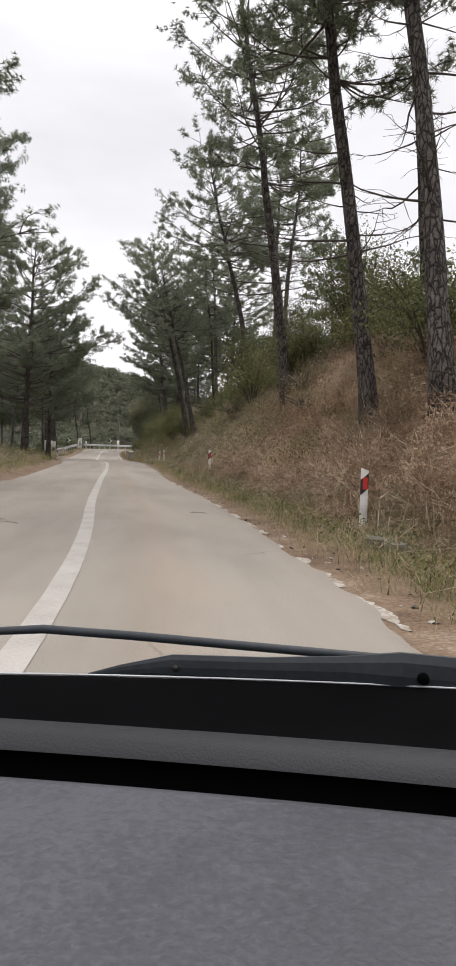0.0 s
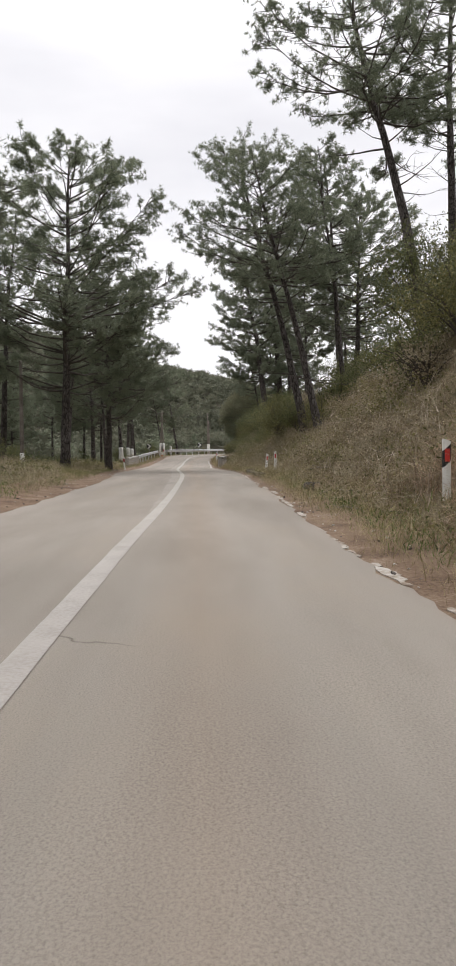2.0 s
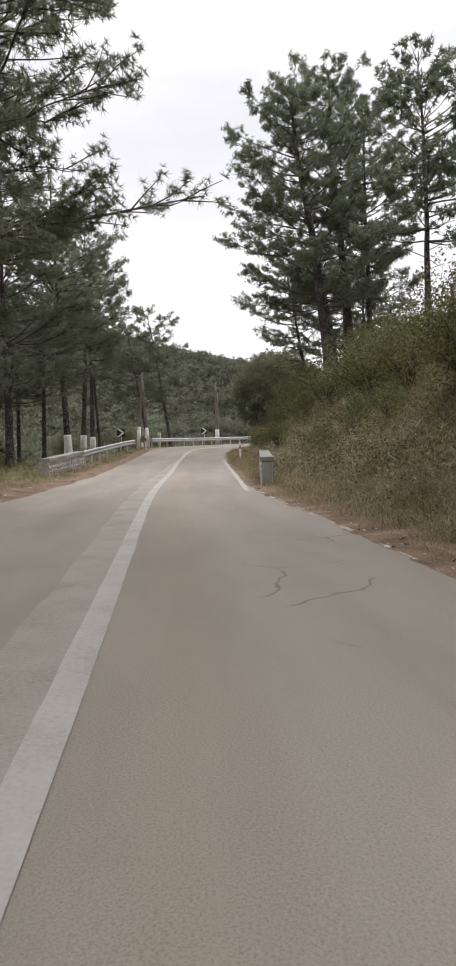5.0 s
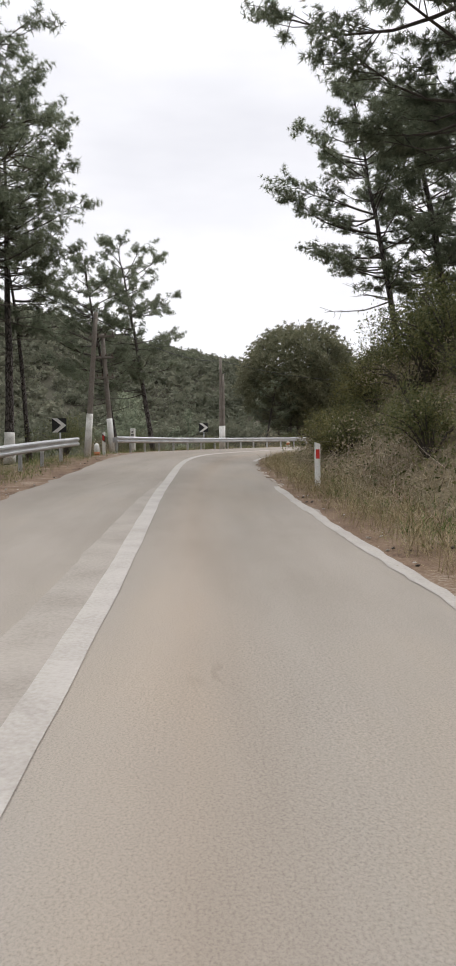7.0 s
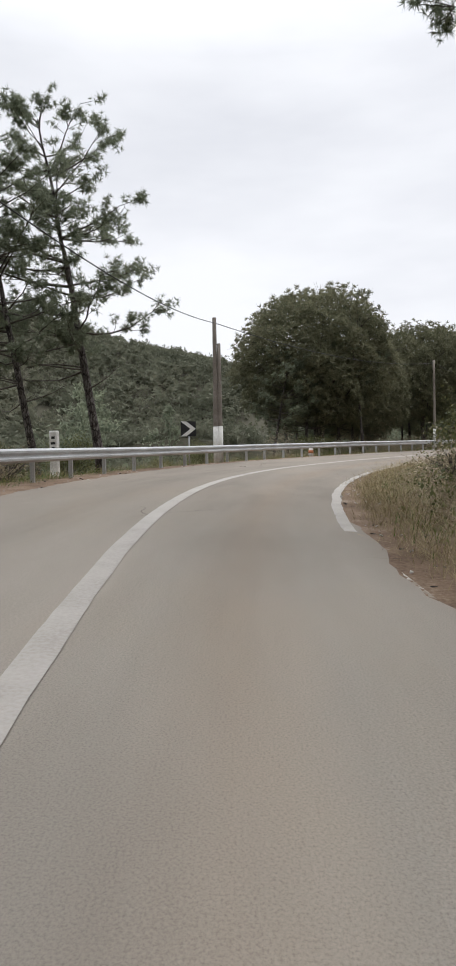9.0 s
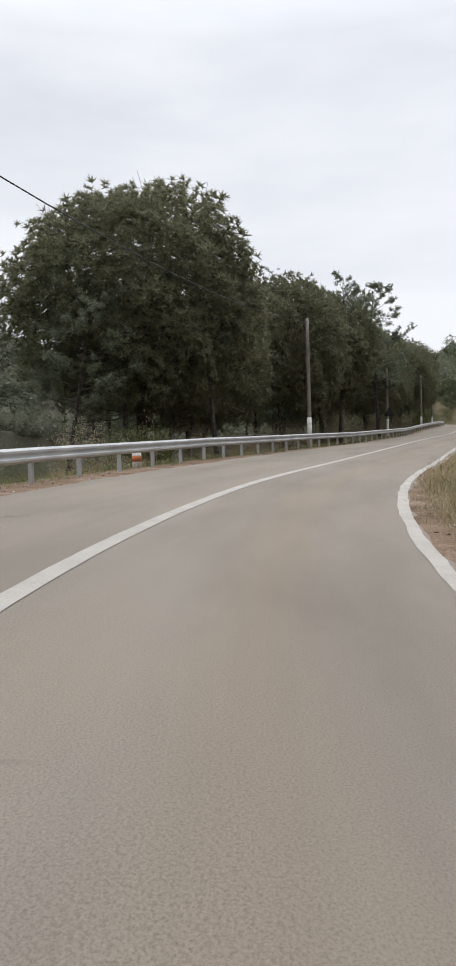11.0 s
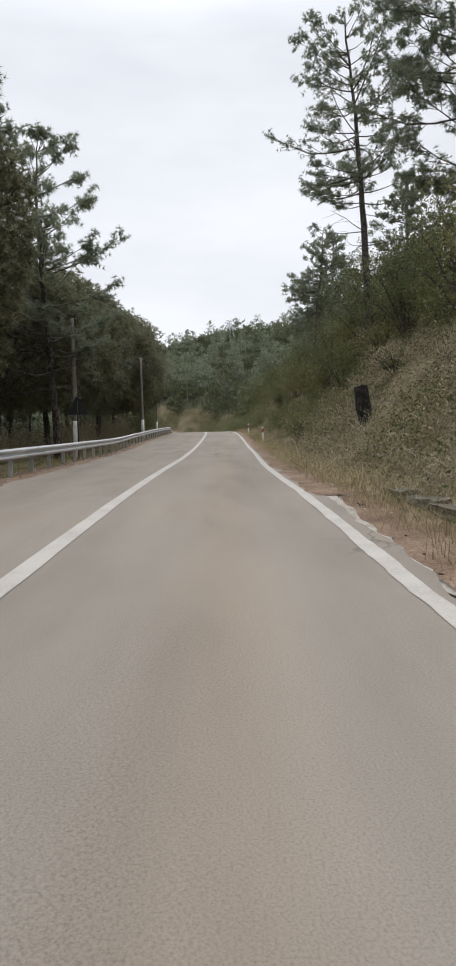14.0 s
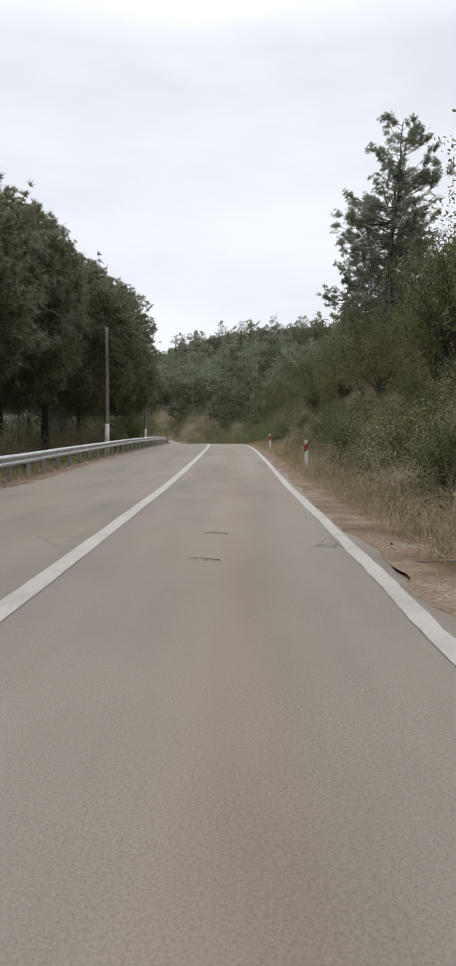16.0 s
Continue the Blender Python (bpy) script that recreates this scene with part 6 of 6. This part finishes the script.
for s, l, n, rad, turn in ((38.2, -3.3, 0.9, 0.022, 50), (37.6, -3.1, 0.7, 0.018, -40), (36.9, -3.6, 0.8, 0.02, 70), (57.0, -3.3, 1.3, 0.03, 75), (59.3, -3.0, 0.9, 0.02, 30), (47.5, -2.5, 0.5, 0.014, 80), (33.6, -2.7, 0.7, 0.016, 55),
                           (67.4, 4.85, 0.8, 0.02, 70), (69.0, 5.0, 1.1, 0.022, 40), (71.1, 5.1, 0.9, 0.018, 95), (181.0, -2.1, 1.2, 0.025, 50), (171.5, -2.6, 0.8, 0.02, 20), (150.0, 6.4, 1.0, 0.024, 60), (152.5, 6.5, 1.3, 0.024, 110), (148.4, 6.3, 0.9, 0.02, 15),
                           (24.5, 5.4, 0.9, 0.02, 60), (34.0, 4.9, 0.7, 0.016, 20), (43.0, -4.2, 1.6, 0.02, 65), (29.0, -4.6, 1.4, 0.018, 50), (14.8, -4.4, 1.5, 0.02, 60), (20.5, -4.0, 1.3, 0.016, 75)):
    fallen_branch(s, l, n, rad, turn)
for s, l, turn in ((14.6, -1.07, 85), (11.8, 2.33, 80), (12.4, 2.6, 60), (125.1, 3.2, 80), (126.0, 3.35, 85), (123.6, 3.25, 70), (183.4, 0.25, 60), (181.5, 0.32, 75)):
    fallen_branch(s, l, 0.34, 0.009, turn, 2, 0.01)


def kilometre_post(s, l):
    x, y, z = on_ground(s, l)
    root = thing("kilometre_post", pose(x, y, z, 0, 0, heading(s) - 8), "white concrete kilometre post with dark marks", "milestone")
    top = 1.35
    part("shaft", box_mesh("shaft", (0.26, 0.16, top + 0.3), M["whitewash"], (0, 0, top / 2 - 0.15), 0.035, 3), root)
    for h, w in ((top - 0.2, 0.12), (top - 0.36, 0.16), (top - 0.5, 0.1)):
        part("mark", box_mesh("mark", (w, 0.008, 0.07), M["black"], (0.01, -0.081, h), 0.002), root, "dark bar")


kilometre_post(117.5, 6.95)


def milestone(s, l):
    x, y, z = on_ground(s, l)
    root = thing("milestone", pose(x, y, z, 0, 0, heading(s)), "small rounded whitewashed milestone with a reddish foot", "milestone")
    k = np.array([-0.2, 0.0, 0.3, 0.42, 0.48, 0.5])
    part("stone", tube_mesh("stone", np.stack([0 * k, 0 * k, k], -1), [0.12, 0.12, 0.115, 0.1, 0.06, 0.02], M["whitewash"], 14), root)
    part("foot_band", tube_mesh("foot_band", [(0, 0, 0.0), (0, 0, 0.14)], [0.124, 0.122], M["orange"], 14), root, "faded reddish band")


milestone(108.5, 5.4)


def bollard(s, l):
    x, y, z = on_ground(s, l)
    root = thing("bollard", pose(x, y, z, 0, 0, heading(s)), "short round bollard with faded orange and white bands", "bollard")
    part("stone", tube_mesh("stone", [(0, 0, -0.2), (0, 0, 0.3), (0, 0, 0.46), (0, 0, 0.5)], [0.14, 0.14, 0.135, 0.1], M["whitewash"], 16), root)
    part("band", tube_mesh("band", [(0, 0, 0.22), (0, 0, 0.4)], [0.146, 0.143], M["orange"], 16), root, "faded orange band")


bollard(137.4, 6.45)


def verge_litter():
    """Pale stone chips, bark flakes and cones lying along both verges, joined."""
    r = np.random.default_rng(64)
    pool = []
    for k in range(6):
        bm = bmesh.new()
        bmesh.ops.create_icosphere(bm, subdivisions=1, radius=1.0)
        for v in bm.verts:
            v.co = Vector((v.co.x * 1.3, v.co.y * 0.8, v.co.z * 0.45)) * r.uniform(0.7, 1.2)
        bm.verts.ensure_lookup_table()
        pool.append((np.array([tuple(v.co) for v in bm.verts]), np.array([[v.index for v in f.verts] for f in bm.faces])))
        bm.free()
    for name, mat, n, size, label in (("stone_chips", M["stone"], 1500, (0.008, 0.03), "pale stone chips scattered along the verge"), ("pine_cones", M["bark"], 900, (0.015, 0.035), "dark cones and bark flakes scattered along the verge")):
        s = r.uniform(0, 200, n)
        side = r.random(n) < 0.6
        d = np.abs(r.normal(0.1, 0.5, n)) + 0.05
        l = np.where(side, right_edge(s) - d, left_edge(s) + d)
        at = np.array([on_ground(a, b) for a, b in zip(s, l)])
        at[:, 2] += 0.022
        v, f = scatter(at, np.tile(np.array([0.0, 0, 1]), (n, 1)) + r.normal(0, 0.2, (n, 3)), pool, r.uniform(size[0], size[1], n), r)
        tagged(new(name, mesh_of(name, v, f, mat)), label, "litter", kind="stuff")


verge_litter()


# ---------------- the car that the drive starts in ----------------
def car():
    """Origin under the eye, on the road; x right, y ahead."""
    root = thing("car", pose(0, 0, -1.2, 0, 0, 2.0), "car front with a dark grey grained dashboard and parked wiper", "car")
    E = 1.2
    xs = np.linspace(-0.85, 0.7, 32)

    def dash_row(y, z, sag=0.0, skew=0.0):
        return [(x, y - skew * x - 0.10 * (x * x), E + z - sag * x * x) for x in xs]

    # top pad, slot, far lip, then the dark well under the glass
    part("dashboard_pad", swept("dashboard_pad", [dash_row(0.02, -0.52), dash_row(0.12, -0.33), dash_row(0.2, -0.285), dash_row(0.32, -0.262), dash_row(0.44, -0.256), dash_row(0.555, -0.256, 0, 0.15), dash_row(0.57, -0.26, 0, 0.15), dash_row(0.575, -0.30, 0, 0.15)][::-1], M["dash"]), root, "grained dark grey plastic pad")
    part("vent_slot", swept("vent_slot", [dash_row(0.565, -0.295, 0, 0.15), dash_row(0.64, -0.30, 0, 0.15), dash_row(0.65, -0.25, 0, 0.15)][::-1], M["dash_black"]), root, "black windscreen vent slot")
    part("dashboard_lip", swept("dashboard_lip", [dash_row(0.63, -0.262, 0, 0.15), dash_row(0.64, -0.25, 0, 0.15), dash_row(0.67, -0.247, 0, 0.14), dash_row(0.695, -0.256, 0, 0.12), dash_row(0.715, -0.285, 0, 0.08), dash_row(0.76, -0.34)][::-1], M["dash_dark"]), root, "grained dark grey plastic lip")
    for x in np.arange(-0.42, 0.5, 0.063):
        rib = part("vent_rib", box_mesh("vent_rib", (0.003, 0.012, 0.018), M["dash"], (x, 0.568 - 0.15 * x - 0.1 * x * x, E - 0.285), 0.001), root)
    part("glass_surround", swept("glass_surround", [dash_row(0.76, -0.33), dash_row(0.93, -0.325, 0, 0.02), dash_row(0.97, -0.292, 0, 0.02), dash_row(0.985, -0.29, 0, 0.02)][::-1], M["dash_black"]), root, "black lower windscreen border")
    part("cowl", swept("cowl", [dash_row(0.985, -0.292, 0, 0.02), dash_row(1.0, -0.297, 0, 0.02), dash_row(1.06, -0.36, 0, 0.02), dash_row(1.2, -0.50)][::-1], M["wiper"]), root, "dark scuttle panel")
    # pale rod added for the bright reflected line under the wiper
    part("glass_edge", tube_mesh("glass_edge", dash_row(0.986, -0.2885, 0, 0.02), [0.0016] * len(xs), M["steel"], 6), root, "pale rod standing for the highlight at the windscreen's foot")
    # wiper: blade, arm, pivot
    blade = [(-0.44, 1.12, E - 0.276), (-0.35, 1.11, E - 0.262), (-0.24, 1.10, E - 0.252), (-0.1, 1.08, E - 0.254), (0.1, 1.06, E - 0.262), (0.3, 1.04, E - 0.27), (0.5, 1.02, E - 0.276)]
    w = part("wiper", tube_mesh("wiper", blade, [0.004, 0.006, 0.007, 0.007, 0.007, 0.007, 0.006], M["wiper"], 8), root, "black parked wiper blade")
    ARM = 0.045
    arm = [((-0.20, 1.02, E - 0.300), 0.004), ((-0.155, 1.01, E - 0.288), 0.007), ((-0.10, 1.0, E - 0.278), 0.011), ((-0.08, 1.0, E - 0.277), 0.014), ((0.05, 0.99, E - 0.275), 0.014), ((0.16, 0.985, E - 0.273), 0.017), ((0.24, 0.98, E - 0.275), 0.026), ((0.34, 0.98, E - 0.282), 0.026), ((0.5, 0.97, E - 0.287), 0.022)]
    arm = [((a[0] + ARM, a[1], a[2]), r) for a, r in arm]
    v, f = tube_arrays([a for a, _ in arm], [r * 1.25 for _, r in arm], 10)
    v = np.asarray(v)
    c = np.repeat(np.array([a for a, _ in arm]), 10, axis=0)
    v[:, 1] = c[:, 1] + (v[:, 1] - c[:, 1]) * 0.35
    a_ob = part("wiper_arm", mesh_of("wiper_arm", v, f, M["wiper"], False), root, "black stamped steel wiper arm")
    part("rivet", tube_mesh("rivet", [(-0.03, 0.994, E - 0.277), (-0.03, 0.986, E - 0.277)], [0.005, 0.004], M["sign_grey"], 10), a_ob)
    part("rivet", tube_mesh("rivet", [(0.315, 0.972, E - 0.277), (0.315, 0.964, E - 0.277)], [0.009, 0.008], M["dash_black"], 10), a_ob)
    part("rivet", tube_mesh("rivet", [(0.375, 0.972, E - 0.28), (0.375, 0.964, E - 0.28)], [0.011, 0.010], M["dash_black"], 10), a_ob)
    part("washer_hose", tube_mesh("washer_hose", [(0.045, 0.99, E - 0.29), (0.095, 0.985, E - 0.297), (0.125, 0.98, E - 0.31), (0.145, 0.975, E - 0.315)], [0.004] * 4, M["wiper"], 6), a_ob)
    # body below the scuttle, resting on its wheels
    bm = bmesh.new()
    prof = [(-1.6, 0.3), (-1.6, 0.62), (-0.1, 0.64), (0.9, 0.72), (1.18, 0.72), (1.55, 0.62), (1.72, 0.5), (1.74, 0.3)]
    lo = [bm.verts.new((-0.86, y, z)) for y, z in prof]
    hi = [bm.verts.new((0.86 - 0.14, y, z)) for y, z in prof]
    bm.faces.new(lo)
    bm.faces.new(hi[::-1])
    for i in range(len(prof)):
        bm.faces.new((lo[i], hi[i], hi[(i + 1) % len(prof)], lo[(i + 1) % len(prof)]))
    bmesh.ops.bevel(bm, geom=bm.edges[:], offset=0.05, segments=2, affect="EDGES", profile=0.5)
    part("body", bm_mesh("body", bm, M["car_paint"]), root, "grey painted lower body")
    for sx in (-0.84, 0.70):
        for y in (1.15, -1.25):
            tv, tf = tube_arrays([(sx - 0.09, y, 0.3), (sx - 0.085, y, 0.3), (sx + 0.085, y, 0.3), (sx + 0.09, y, 0.3)], [0.26, 0.3, 0.3, 0.26], 24)
            wheel = part("wheel", mesh_of("wheel", tv, tf, M["tyre"]), root, "black tyre")
            tv, tf = tube_arrays([(sx - 0.096, y, 0.3), (sx + 0.096, y, 0.3)], [0.19, 0.19], 20)
            part("rim", mesh_of("rim", tv, tf, M["steel"]), wheel)


car()
